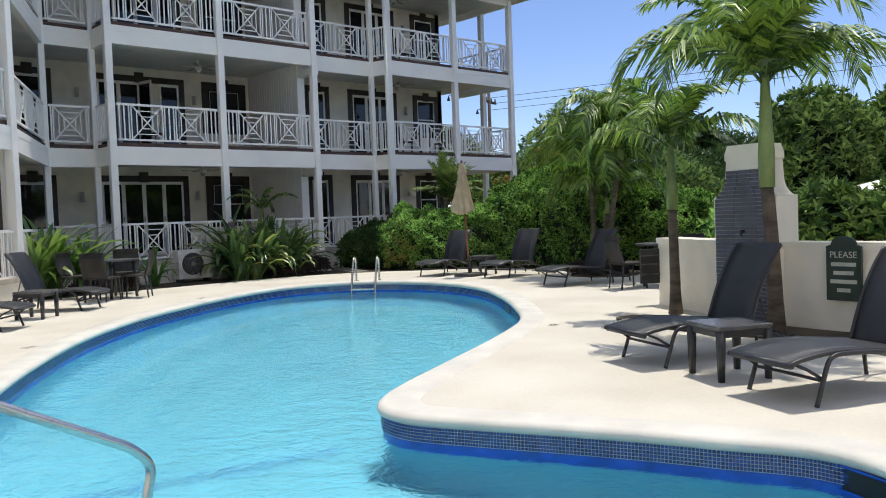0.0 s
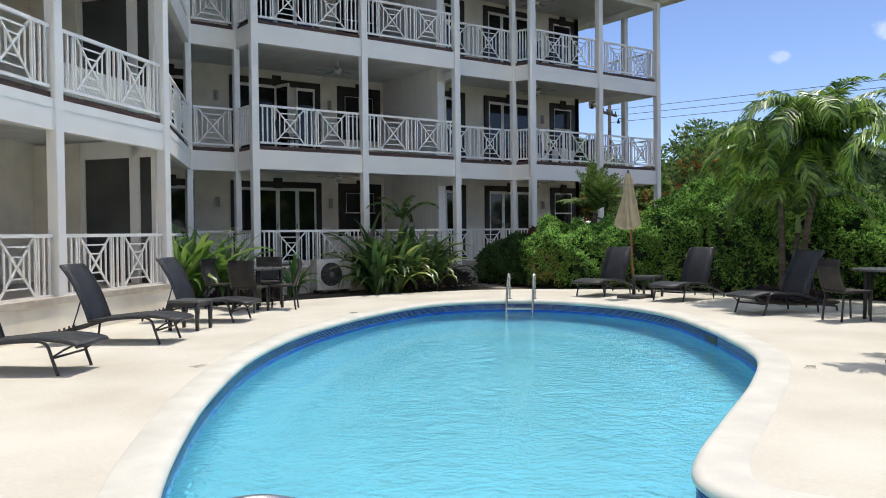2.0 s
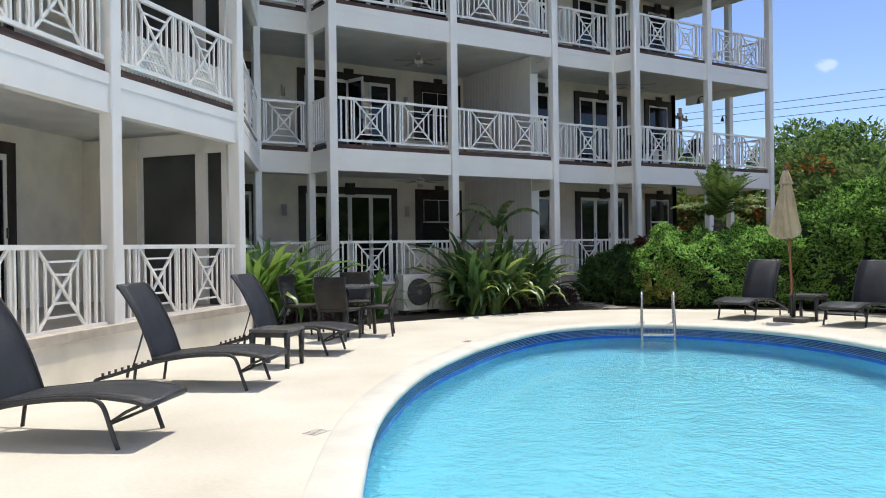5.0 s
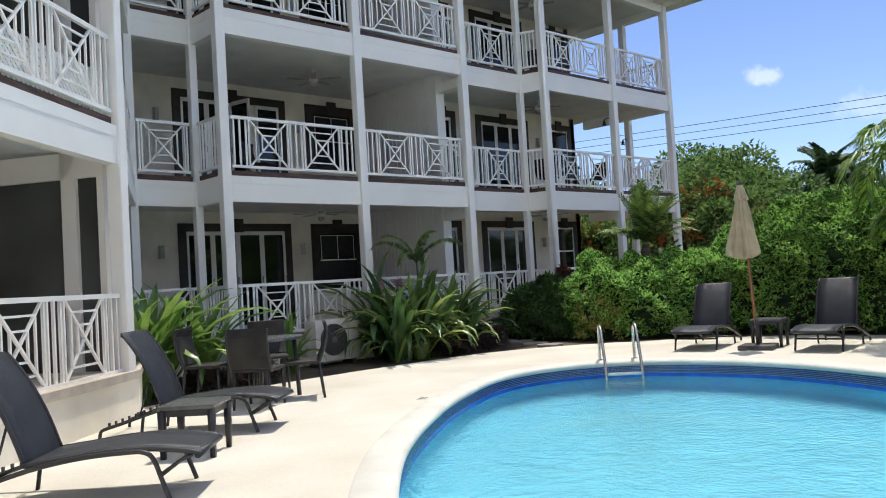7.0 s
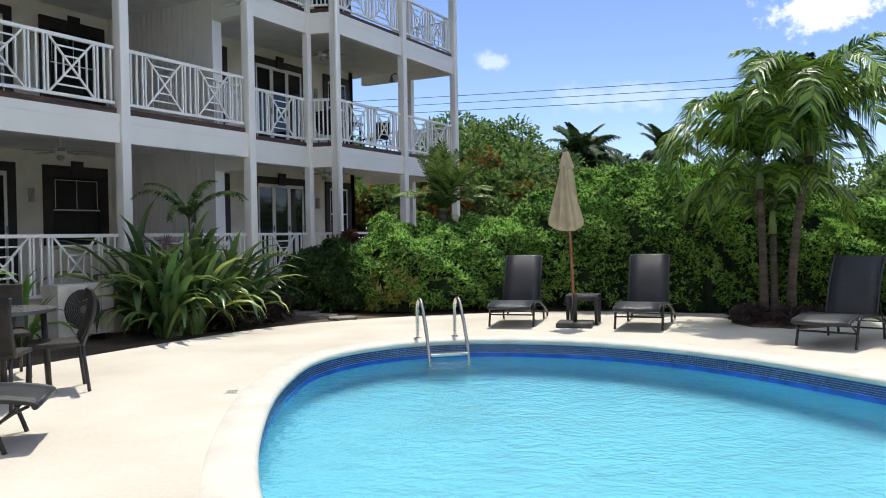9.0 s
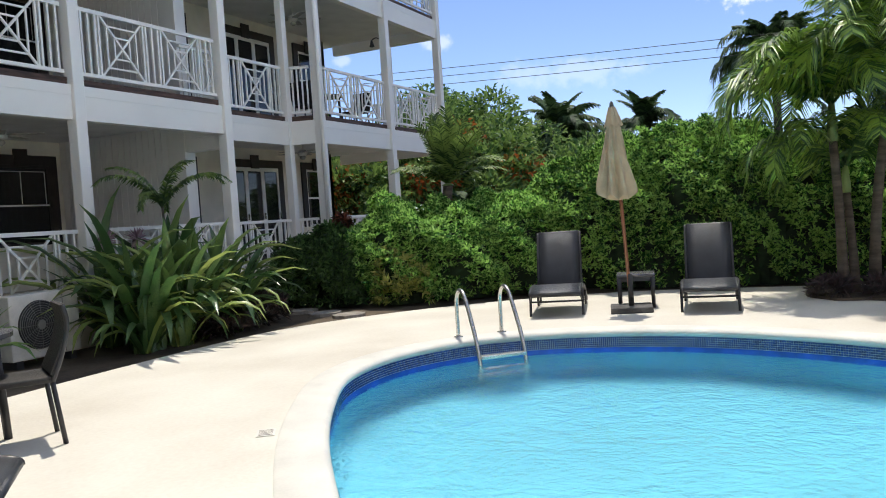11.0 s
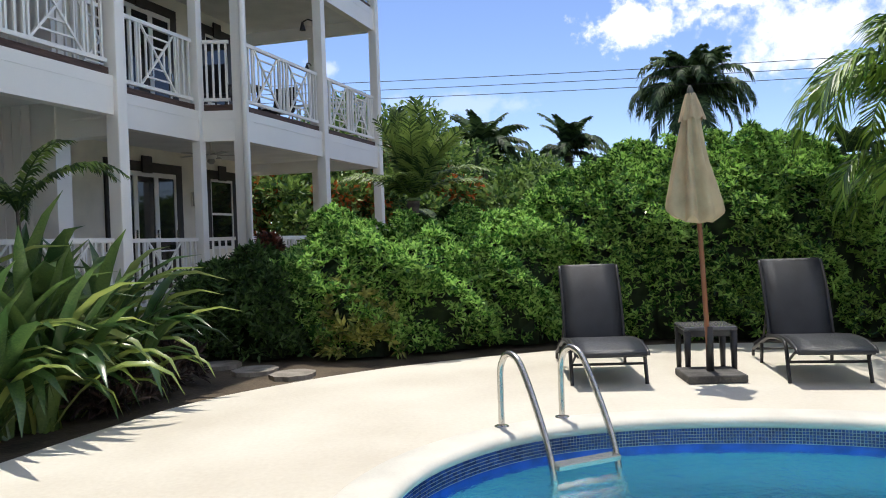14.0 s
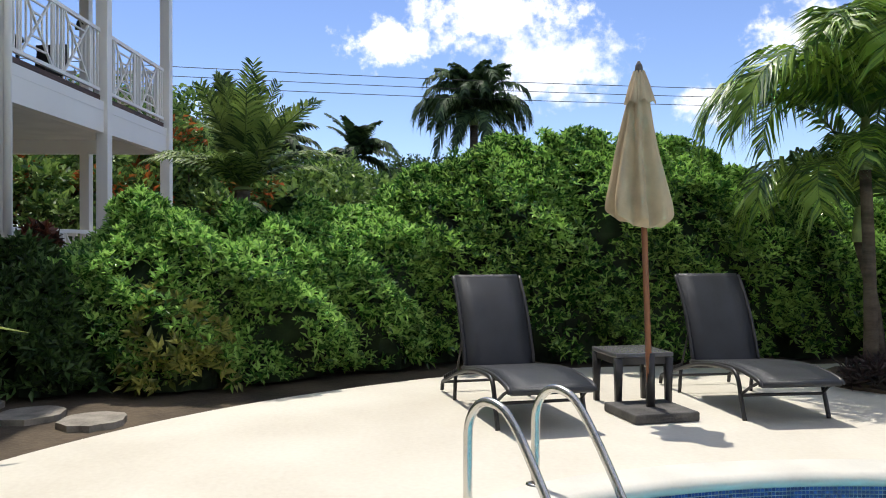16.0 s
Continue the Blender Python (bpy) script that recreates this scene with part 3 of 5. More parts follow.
L0 = lounger()
SPOTS = [(1.97, 10.91, -0.77, 0.64), (3.42, 12.56, -0.77, 0.64), (5.07, 14.3, -0.7, 0.71), (12.46, 13.95, 0.97, 0.24), (12.72, 12.17, 0.99, 0.12), (11.78, 9.79, 0.97, -0.24), (6.43, 4.25, 0.93, -0.37), (5.87, 2.75, 0.93, -0.38)]
for i, (x, y, dx, dy) in enumerate(SPOTS):
    if i:
        copy_thing(L0, place(x, y, dx, dy))
L0.matrix_basis = place(*SPOTS[0])
T0 = side_table()
for x, y, a in ((6.33, 3.41, 62), (13.27, 13.14, 12)):
    copy_thing(T0, pose(x, y, 0, 0, 0, a))
T0.matrix_basis = pose(4.07, 13.66, 0, 0, 0, 45)


def umbrella(x, y):
    e = empty("closed_umbrella", "closed beige canvas sun umbrella on a wooden pole", "umbrella", at=pose(x, y, 0.0, -2.2, -0.8, 0))
    part("pole", tube(bmesh.new(), [(0, 0, 0.0), (0, 0, 2.5)], 0.022, 10), TEAK, e)
    part("finial", tube(bmesh.new(), [(0, 0, 2.47), (0, 0, 2.5), (0, 0, 2.54), (0, 0, 2.57)], 0.03, 10, taper=[0.7, 1, 0.8, 0.25]), STONE, e, "dark wooden finial")
    bm = bmesh.new()
    S, rows = 48, []
    for z, r, fold in ((2.47, 0.035, 0.0), (2.42, 0.06, 0.1), (2.28, 0.078, 0.3), (2.1, 0.105, 0.45), (1.9, 0.14, 0.5), (1.7, 0.18, 0.5), (1.57, 0.21, 0.48), (1.49, 0.228, 0.4), (1.465, 0.22, 0.4)):
        row = []
        for k in range(S):
            a = k * math.tau / S
            lobes = math.cos(a * 8 + z * 1.4)
            rr = r * (1 + fold * 0.55 * lobes + fold * 0.25 * math.sin(3 * a + 5 * z))
            row.append(bm.verts.new((rr * math.cos(a + (2.47 - z) * 0.25), rr * 0.9 * math.sin(a + (2.47 - z) * 0.25) + 0.05 * (2.47 - z), z - 0.03 * (1 - lobes) * (z < 1.5) + 0.045 * math.cos(a - 0.5) * (z < 1.6))))
        rows.append(row)
    for a, b in zip(rows, rows[1:]):
        for k in range(S):
            f = bm.faces.new((a[k], a[(k + 1) % S], b[(k + 1) % S], b[k]))
            f.smooth = True
    bm.faces.new(rows[-1])
    canopy = part("canopy", bm, CANVAS, e)
    bm = bmesh.new()
    rows = []
    for z, r in ((2.5, 0.03), (2.4, 0.065), (2.29, 0.102), (2.27, 0.106)):
        rows.append([bm.verts.new(((r + 0.012 * math.cos(8 * k * math.tau / 32)) * math.cos(k * math.tau / 32), (r + 0.012 * math.cos(8 * k * math.tau / 32)) * math.sin(k * math.tau / 32), z - 0.015 * (z < 2.3) * math.sin(5 * k))) for k in range(32)])
    for a, b in zip(rows, rows[1:]):
        for k in range(32):
            bm.faces.new((a[k], a[(k + 1) % 32], b[(k + 1) % 32], b[k])).smooth = True
    part("vent_cap", bm, CANVAS, canopy, "small canvas vent cap")
    b = empty("umbrella_base", "square dark stone umbrella base with a metal tube", "umbrella base", at=pose(x, y, 0, 0, 0, 14))
    part("slab", boxes(((-0.25, -0.25, 0), (0.25, 0.25, 0.07)), bevel=0.012), STONE, b)
    part("tube", tube(bmesh.new(), [(0, 0, 0.07), (0, 0, 0.46)], 0.033, 10), FRAME, b)
    part("knob", tube(bmesh.new(), [(0.03, 0, 0.36), (0.075, 0, 0.36)], 0.014, 8), STEEL, b)


umbrella(12.81, 13.11)


# ---- pool fittings ----
def ladder():
    """Two stainless rails over the coping with treads, facing +x into the pool."""
    e = empty("pool_ladder", "stainless steel pool ladder with two curved rails", "pool ladder", at=place(10.88, 14.29, -0.72, -0.69))
    for s in (0.25, -0.25):
        rail = spline([(-0.06, 0.0), (-0.06, 0.27), (-0.05, 0.41), (0.01, 0.5), (0.1, 0.52), (0.21, 0.46), (0.37, 0.22), (0.51, -0.05), (0.56, -0.3), (0.56, -0.95)], 5)
        part("rail", tube(bmesh.new(), [(p.x, s, p.y) for p in rail], 0.022, 10), STEEL, e)
        part("flange", tube(bmesh.new(), [(-0.06, s, 0.0), (-0.06, s, 0.018), (-0.06, s, 0.022)], 0.05, 14, taper=[1, 1, 0.6]), STEEL, e)
    for z in (-0.11, -0.38, -0.66):
        part("tread", boxes(((0.49, -0.24, z - 0.035), (0.6, 0.24, z)), bevel=0.006), STEEL, e)
    return e


ladder()
e = empty("pool_handrail", "curved stainless steel handrail at the pool steps", "handrail")
rail = spline([(0.64, 3.967, 0.0), (0.64, 3.967, 0.4), (0.662, 3.966, 0.58), (0.772, 3.958, 0.68), (0.97, 3.943, 0.705), (1.135, 3.941, 0.675), (1.41, 3.95, 0.53), (1.685, 3.96, 0.38), (1.817, 3.965, 0.3), (1.894, 3.967, 0.2), (1.872, 3.967, 0.05), (1.806, 3.964, -0.3), (1.806, 3.964, -1.3)], 6)
part("rail", tube(bmesh.new(), rail, 0.024, 12), STEEL, e)
part("flange", tube(bmesh.new(), [(0.64, 3.967, 0), (0.64, 3.967, 0.02)], 0.055, 16), STEEL, e)
for x, y, a in ((3.08, 10.35, 25), (7.03, 14.19, 35), (7.79, 6.46, 30)):
    d = empty("deck_drain", "small pale drain grate set in the deck", "drain", "deck drains", pose(x, y, 0.002, 0, 0, a))
    part("rim", boxes(((-0.09, -0.06, 0), (0.09, 0.06, 0.004))), COPING, d)
    for i in range(5):
        part("slot", boxes(((-0.07 + i * 0.03, -0.045, 0.004), (-0.062 + i * 0.03, 0.045, 0.006))), PAVER, d)


def on_edge(s):
    """Pose on the pool's edge at a share of its round, x along it, y outwards."""
    i = int(s * N) % N
    t = pool_edge[(i + 1) % N] - pool_edge[i]
    out = Vector((t.y, -t.x)).normalized() * OUT
    return Matrix((( t.normalized().x, out.x, 0, pool_edge[i].x), (t.normalized().y, out.y, 0, pool_edge[i].y), (0, 0, 1, 0), (0, 0, 0, 1)))


for near in ((9.6, 9.0), (4.33, 1.95)):
    i = min(range(N), key=lambda j: (pool_edge[j] - Vector(near)).length)
    sk = empty("skimmer", "skimmer in the pool's tile band, its shaded opening a black plate", "skimmer", "skimmers", on_edge((i + 0.1) / N))
    # solid black plate paints the shade inside the opening
    part("mouth_shade", boxes(((-0.24, -0.004, -0.2), (0.24, 0.03, -0.075))), BLACK, sk)
    part("frame", boxes(((-0.26, -0.012, -0.21), (0.26, -0.004, -0.198)), ((-0.26, -0.012, -0.078), (0.26, -0.004, -0.066))), BAND, sk)
bm = bmesh.new()
prism(bm, [(1.3, 5.6), (3.72, 5.02), (3.45, 4.4), (3.55, 3.8), (4.3, 2.0), (3.5, 0.9), (2.5, 0.9), (1.4, 2.6), (1.15, 4.2)], -1.19, -0.62)
thing("pool_shelf", bm, PLASTER, "shallow pale blue shelf at the pool's end", "pool step", kind="structure")
bm = bmesh.new()
tube(bm, [(1.3, 5.6, -0.615), (3.72, 5.02, -0.615)], 0.018, 4)
thing("step_edge", bm, BAND, "dark blue tile line on the step's edge", "tile line", kind="structure")

# mosaic band: five rows of small tiles, proud of the grout
acc, verts, faces = 0.0, [], []
ring = offset(pool_edge, 0.01 * OUT)
pitch = 0.0215
for i in range(N):
    a, b = ring[i - 1], ring[i]
    L = (b - a).length
    n = max(1, round(L / pitch))
    for k in range(n):
        p, q = a.lerp(b, (k + 0.1) / n), a.lerp(b, (k + 0.9) / n)
        t = (b - a).normalized()
        inn = Vector((-t.y, t.x)) * OUT * 0.004
        for r in range(5):
            z0 = -0.064 - (r + 0.92) * pitch
            z1 = z0 + pitch * 0.82
            s = len(verts)
            verts += [(p.x, p.y, z0), (q.x, q.y, z0), (q.x, q.y, z1), (p.x, p.y, z1)]
            verts += [(p.x + inn.x, p.y + inn.y, z0 + 0.002), (q.x + inn.x, q.y + inn.y, z0 + 0.002), (q.x + inn.x, q.y + inn.y, z1 - 0.002), (p.x + inn.x, p.y + inn.y, z1 - 0.002)]
            faces += [(s + 4, s + 5, s + 6, s + 7), (s, s + 1, s + 5, s + 4), (s + 2, s + 3, s + 7, s + 6), (s + 1, s + 2, s + 6, s + 5), (s + 3, s, s + 4, s + 7)]
me = bpy.data.meshes.new("mosaic_tiles")
me.from_pydata(verts, [], faces)
me.materials.append(TILEBLUE)
tiles = new("mosaic_tiles", me)
tiles.parent = grout_wall
tagged(tiles, kind="stuff")


# ---- terrace furniture ----
def rattan_chair():
    """A woven dining chair facing +x."""
    e = empty("dining_chair", "dark brown woven dining chair at the poolside table", "chair", "poolside dining chairs")
    part("seat", boxes(((-0.22, -0.23, 0.41), (0.24, 0.23, 0.45)), bevel=0.012), RATTAN, e)
    bm = bmesh.new()
    back = [(-0.2, 0.46), (-0.255, 0.58), (-0.295, 0.7), (-0.31, 0.8), (-0.29, 0.9)]
    for (x0, z0), (x1, z1) in zip(back, back[1:]):
        tilt = math.atan2(x1 - x0, z1 - z0)
        block(bm, (-0.014, -0.235, 0.0), (0.014, 0.235, math.hypot(x1 - x0, z1 - z0) + 0.004), Matrix.Translation((x0, 0, z0)) @ Matrix.Rotation(tilt, 4, "Y"))
    part("backrest", bm, RATTAN, e)
    for sy in (1, -1):
        part("leg", tube(bmesh.new(), [(0.21, sy * 0.2, 0.42), (0.23, sy * 0.21, 0)], 0.016), FRAME, e)
        part("leg", tube(bmesh.new(), [(-0.2, sy * 0.2, 0.42), (-0.25, sy * 0.21, 0)], 0.016), FRAME, e)
        side_rail = spline([(-0.2, 0.42), (-0.27, 0.6), (-0.31, 0.78), (-0.29, 0.9)], 4)
        part("back_frame", tube(bmesh.new(), [(p.x, sy * 0.235, p.y) for p in side_rail], 0.016), FRAME, e)
    return e


def dining_table(x, y, a, label, z=0.0, r=0.5):
    e = empty("dining_table", label, "table", at=pose(x, y, z, 0, 0, a))
    bm = bmesh.new()
    bmesh.ops.create_cone(bm, cap_ends=True, segments=40, radius1=r, radius2=r, depth=0.03, matrix=Matrix.Translation((0, 0, 0.725)))
    part("tabletop", bm, TABLETOP, e)
    for sx in (1, -1):
        for sy in (1, -1):
            part("leg", tube(bmesh.new(), [(sx * r * 0.55, sy * r * 0.55, 0.71), (sx * r * 0.6, sy * r * 0.6, 0)], 0.028), FRAME, e)
    return e


C0 = rattan_chair()
for x, y, dx, dy, z in ((6.43, 15.72, -0.8, 0.5, 0), (6.68, 16.9, -0.4, -0.9, 0), (5.68, 16.7, 0.6, -0.7, 0),
                        (12.0, 8.35, 0.9, -0.4, 0), (12.35, 7.55, 0.3, 0.95, 0), (17.2, 20.6, 0.9, 0.1, 3.35), (18.9, 20.5, -0.9, 0.1, 3.35), (17.2, 20.6, 0.9, 0.1, 6.17), (9.2, 21.2, 0.5, -0.8, 3.35)):
    c = copy_thing(C0, place(x, y, dx, dy, z))
    if z:
        tagged(c, "dark woven chair on the balcony floor", group="balcony chairs")
C0.matrix_basis = place(5.74, 15.55, 0.78, 0.62)
dining_table(6.14, 16.14, 20, "round dark dining table on the pool deck")
dining_table(12.75, 8.1, 20, "round dark dining table by the garden wall")
dining_table(18.05, 20.7, 0, "small round dark table on the balcony", 3.35, 0.36)

e = empty("air_conditioner", "cream outdoor air conditioner unit with a round fan grille", "air conditioner", at=pose(8.62, 18.72, 0.0))
part("casing", boxes(((0, 0, 0.06), (0.88, 0.34, 0.76)), bevel=0.012), ACWHITE, e)
bm = bmesh.new()
bmesh.ops.create_cone(bm, cap_ends=True, segments=36, radius1=0.27, radius2=0.26, depth=0.02, matrix=pose(0.36, -0.012, 0.42, 90))
fan = part("fan_opening", bm, BLACK, e, "round dark fan opening")
for k in range(9):
    r = 0.262 - k * 0.026
    part("grille_ring", tube(bmesh.new(), [(0.36 + r * math.cos(q * math.tau / 28), -0.026, 0.42 + r * math.sin(q * math.tau / 28)) for q in range(29)], 0.0035, 4), GRILLE, fan)
for k in range(12):
    a = k * math.tau / 12
    part("grille_spoke", tube(bmesh.new(), [(0.36, -0.03, 0.42), (0.36 + 0.26 * math.cos(a), -0.026, 0.42 + 0.26 * math.sin(a))], 0.003, 4), GRILLE, fan)
part("hub", tube(bmesh.new(), [(0.36, -0.022, 0.42), (0.36, -0.036, 0.42)], 0.05, 16), GRILLE, fan, "grey fan hub")
part("seam", boxes(((0.665, -0.004, 0.08), (0.669, 0.002, 0.74))), GRILLE, e)
for x in (0.1, 0.78):
    part("foot", boxes(((x - 0.04, 0.02, -0.04), (x + 0.04, 0.32, 0.06))), FRAME, e)


def ceiling_fan(x, y, z):
    e = empty("ceiling_fan", "white ceiling fan at rest under the balcony ceiling", "ceiling fan", "ceiling fans", pose(x, y, z, 0, 0, 20))
    part("rod", tube(bmesh.new(), [(0, 0, 0), (0, 0, -0.16)], 0.018), WHITE, e)
    part("motor", tube(bmesh.new(), [(0, 0, -0.15), (0, 0, -0.18), (0, 0, -0.25), (0, 0, -0.28)], 0.1, 16, taper=[0.6, 1, 1, 0.6]), WHITE, e)
    part("lamp_glass", tube(bmesh.new(), [(0, 0, -0.28), (0, 0, -0.32), (0, 0, -0.36)], 0.07, 12, taper=[0.7, 1, 0.4]), CURTAIN, e)
    for k in range(5):
        bm = block(bmesh.new(), (0.1, -0.06, -0.215), (0.58, 0.06, -0.205), Matrix.Rotation(k * math.tau / 5, 4, "Z"))
        part("blade", bm, CURTAIN, e)


for z in (3.06, 5.88, 8.62):
    ceiling_fan(10.6, 21.3, z)
    ceiling_fan(17.3, 20.9, z)
bm = boxes(((12.1, 18.75, -0.03), (13.0, 19.3, 0.17)), ((12.1, 19.0, 0.17), (13.0, 19.3, 0.34)), bevel=0.01)
thing("steps", bm, CREAM, "two cream concrete steps up to the terrace", "steps", kind="structure")
for i, (x, y, r) in enumerate(((13.44, 18.86, 0.24), (13.18, 18.26, 0.26), (12.89, 17.64, 0.26), (12.69, 17.1, 0.25))):
    bm = bmesh.new()
    prism(bm, [(x + r * (1 + 0.06 * math.sin(3 * k + i)) * math.cos(k * math.tau / 18), y + r * 0.9 * (1 + 0.06 * math.cos(2 * k)) * math.sin(k * math.tau / 18)) for k in range(18)], -0.04, 0.015)
    thing("stepping_stone", bm, PAVER, "round grey stepping stone set in the soil", "stepping stone", "stepping stones")

# ---- garden wall, tiled shower wall, sign ----
WALL = spline([(10.25, 6.6), (9.62, 5.5), (9.12, 4.6), (8.92, 3.6), (8.9, 2.2), (9.2, 0.0), (9.3, -6.0)], 5)
bm = bmesh.new()
for side in ((0.0, 0.3, -0.05, 0.86), (-0.03, 0.33, 0.86, 0.93)):
    o0, o1, z0, z1 = side
    n = [(WALL[min(i + 1, len(WALL) - 1)] - WALL[max(i - 1, 0)]).normalized() for i in range(len(WALL))]
    A = [p + Vector((-t.y, t.x)) * o0 for p, t in zip(WALL, n)]
    B = [p + Vector((-t.y, t.x)) * o1 for p, t in zip(WALL, n)]
    prism(bm, [tuple(p) for p in A + B[::-1]], z0, z1)
thing("garden_wall", bm, CREAM, "low cream rendered garden wall with a rounded cap", "wall", kind="structure")
mx = Matrix.Translation((9.07, 5.06, 0)) @ Matrix.Rotation(math.atan2(-0.97, -0.2), 4, "Z") @ Matrix.Diagonal((0.84, 1, 1, 1))


def shower_wall():
    """Cream wall with curved shoulders, faced with slate strips; its face looks along -y of its own."""
    e = empty("shower_wall", "cream wall with curved shoulders and grey slate face", "shower wall", at=mx)
    e["kind"] = "structure"
    def outline(w):
        q = [k * math.pi / 16 for k in range(9)]
        left = [(-w, 0.0), (-w, 1.42)] + [(-w + 0.2 * math.sin(a), 1.66 - 0.22 * math.cos(a)) for a in q] + [(-w + 0.22, 1.84), (-w + 0.19, 1.86), (-w + 0.19, 1.92), (-w + 0.24, 2.02)]
        return left + [(-x, z) for x, z in left[::-1]]
    bm = bmesh.new()
    pts = outline(0.5)
    f = [bm.verts.new((x + 0.5, 0.0, z)) for x, z in pts]
    b = [bm.verts.new((x + 0.5, 0.36, z)) for x, z in pts]
    for i in range(len(pts)):
        bm.faces.new((f[i - 1], f[i], b[i], b[i - 1]))
    bm.faces.new(f)
    bm.faces.new(b[::-1])
    bmesh.ops.recalc_face_normals(bm, faces=bm.faces)
    part("wall", bm, CREAM, e)
    z = 0.03
    while z < 1.72:
        half = 0.475 if z < 1.4 else 0.475 - 0.2 * math.sin(min(1, (z - 1.4) / 0.26) * 1.5)
        for a, bb in ((0.0, 0.33), (0.33, 0.71), (0.71, 1.0)):
            x0, x1 = 0.5 - half + a * 2 * half + 0.002, 0.5 - half + bb * 2 * half - 0.002
            part("slate", boxes(((x0, -0.014, z), (x1, 0.002, z + 0.04))), SLATE, e)
        z += 0.045
    part("shower_valve", tube(bmesh.new(), [(0.5, -0.01, 1.05), (0.5, -0.06, 1.05), (0.5, -0.06, 1.0)], 0.02), BLACK, e)
    return e


shower_wall()
e = empty("pool_sign", "dark green sign with pale lettering on the wall", "sign", at=Matrix.Translation((8.88, 3.7, -0.02)) @ Matrix.Rotation(math.atan2(-0.99, -0.12), 4, "Z") @ Matrix.Diagonal((0.86, 1, 0.87, 1)))
bm = bmesh.new()
sp = [(0.0, 0.42), (0.42, 0.42), (0.42, 1.05)] + [(0.21 + 0.15 * math.cos(k * math.pi / 12), 1.05 + 0.1 * math.sin(k * math.pi / 12) + 0.02) for k in range(13)] + [(0.0, 1.05)]
f = [bm.verts.new((x, -0.03, z)) for x, z in sp]
b = [bm.verts.new((x, 0.0, z)) for x, z in sp]
for i in range(len(sp)):
    bm.faces.new((f[i - 1], f[i], b[i], b[i - 1]))
bm.faces.new(f)
bm.faces.new(b[::-1])
bmesh.ops.recalc_face_normals(bm, faces=bm.faces)
part("board", bm, SIGN, e)
fc = bpy.data.curves.new("lettering", "FONT")
fc.body, fc.size, fc.align_x, fc.extrude = "PLEASE", 0.105, "CENTER", 0.002
fo = bpy.data.objects.new("lettering", fc)
scene.collection.objects.link(fo)
bpy.context.view_layer.update()
me = bpy.data.meshes.new_from_object(fo.evaluated_get(bpy.context.evaluated_depsgraph_get()))
bpy.data.objects.remove(fo)
me.materials.clear()
me.materials.append(LETTER)
part("lettering", me, None, e, "pale word PLEASE", at=pose(0.21, -0.034, 0.92, 90))
for i, (w0, w1) in enumerate(((0.06, 0.36), (0.09, 0.33), (0.05, 0.37), (0.13, 0.29))):
    part("lettering_bar", boxes(((w0, -0.034, 0.82 - i * 0.1), (w1, -0.03, 0.865 - i * 0.1))), LETTER, e)
e = empty("barbecue_recess", "black panel for a shaded recess with shelves in the wall's end", "recess", at=place(10.12, 6.66, -0.5, -0.85))
# no hollow: a flat black panel paints the shade inside
part("recess", boxes(((-0.02, -0.14, 0.3), (0.02, 0.14, 0.78))), BLACK, e)
for z in (0.42, 0.56, 0.68):
    part("shelf", boxes(((0.02, -0.14, z), (0.03, 0.14, z + 0.02))), STONE, e)


# ---- plants ----
rng = np.random.default_rng(5)
LEAF_HEDGE = leafy("hedge_leaves", (0.48, 0.76, 0.2), (0.07, 0.2, 0.04), 0.24, 0.4)
LEAF_TALL = leafy("tall_hedge_leaves", (0.42, 0.68, 0.16), (0.04, 0.13, 0.026), 0.25, 0.36)
LEAF_DARK = leafy("dark_leaves", (0.1, 0.19, 0.05), (0.025, 0.06, 0.016), 0.5, 0.25, gloss=0.5)
LEAF_MID = leafy("tree_leaves", (0.27, 0.4, 0.1), (0.05, 0.12, 0.028), 0.5, 0.3, gloss=0.6)
LEAF_ORANGE = leafy("orange_blossom", (0.52, 0.14, 0.035), (0.2, 0.12, 0.03), 0.6, 0.35, gloss=0.4)
FROND = leafy("palm_fronds", (0.27, 0.42, 0.06), (0.045, 0.12, 0.02), 0.38, 0.3, gloss=0.7)
FROND_DARK = leafy("far_palm_fronds", (0.09, 0.15, 0.055), (0.025, 0.05, 0.02), 0.6, 0.2, gloss=0.25)
FROND_MID = leafy("young_palm_fronds", (0.2, 0.29, 0.07), (0.035, 0.075, 0.02), 0.5, 0.3, gloss=0.4)
STRAP = leafy("strap_leaves", (0.28, 0.4, 0.11), (0.05, 0.12, 0.035), 0.32, 0.3)
# pale yellow for old leaves, and for sunlight painted on the drooping ones
STRAP_OLD_LIT = leafy("yellowing_and_sunlit_strap_leaves", (0.5, 0.52, 0.16), (0.3, 0.4, 0.1), 0.4, 0.4)
STRAP_PALE = leafy("pale_strap_leaves", (0.36, 0.5, 0.12), (0.12, 0.26, 0.05), 0.35, 0.4)
PURPLE = leafy("purple_leaves", (0.06, 0.03, 0.028), (0.025, 0.018, 0.015), 0.5, 0.2)
BLOSSOM = leafy("pink_blossom", (0.5, 0.36, 0.38), (0.32, 0.2, 0.24), 0.6, 0.4)
# near-black colour stands in for the shade deep between the leaves
CORE = mat("hedge_core_shade", (0.014, 0.03, 0.009), 0.95, vary=0.4, scale=5, bump=0.6, fine=15)


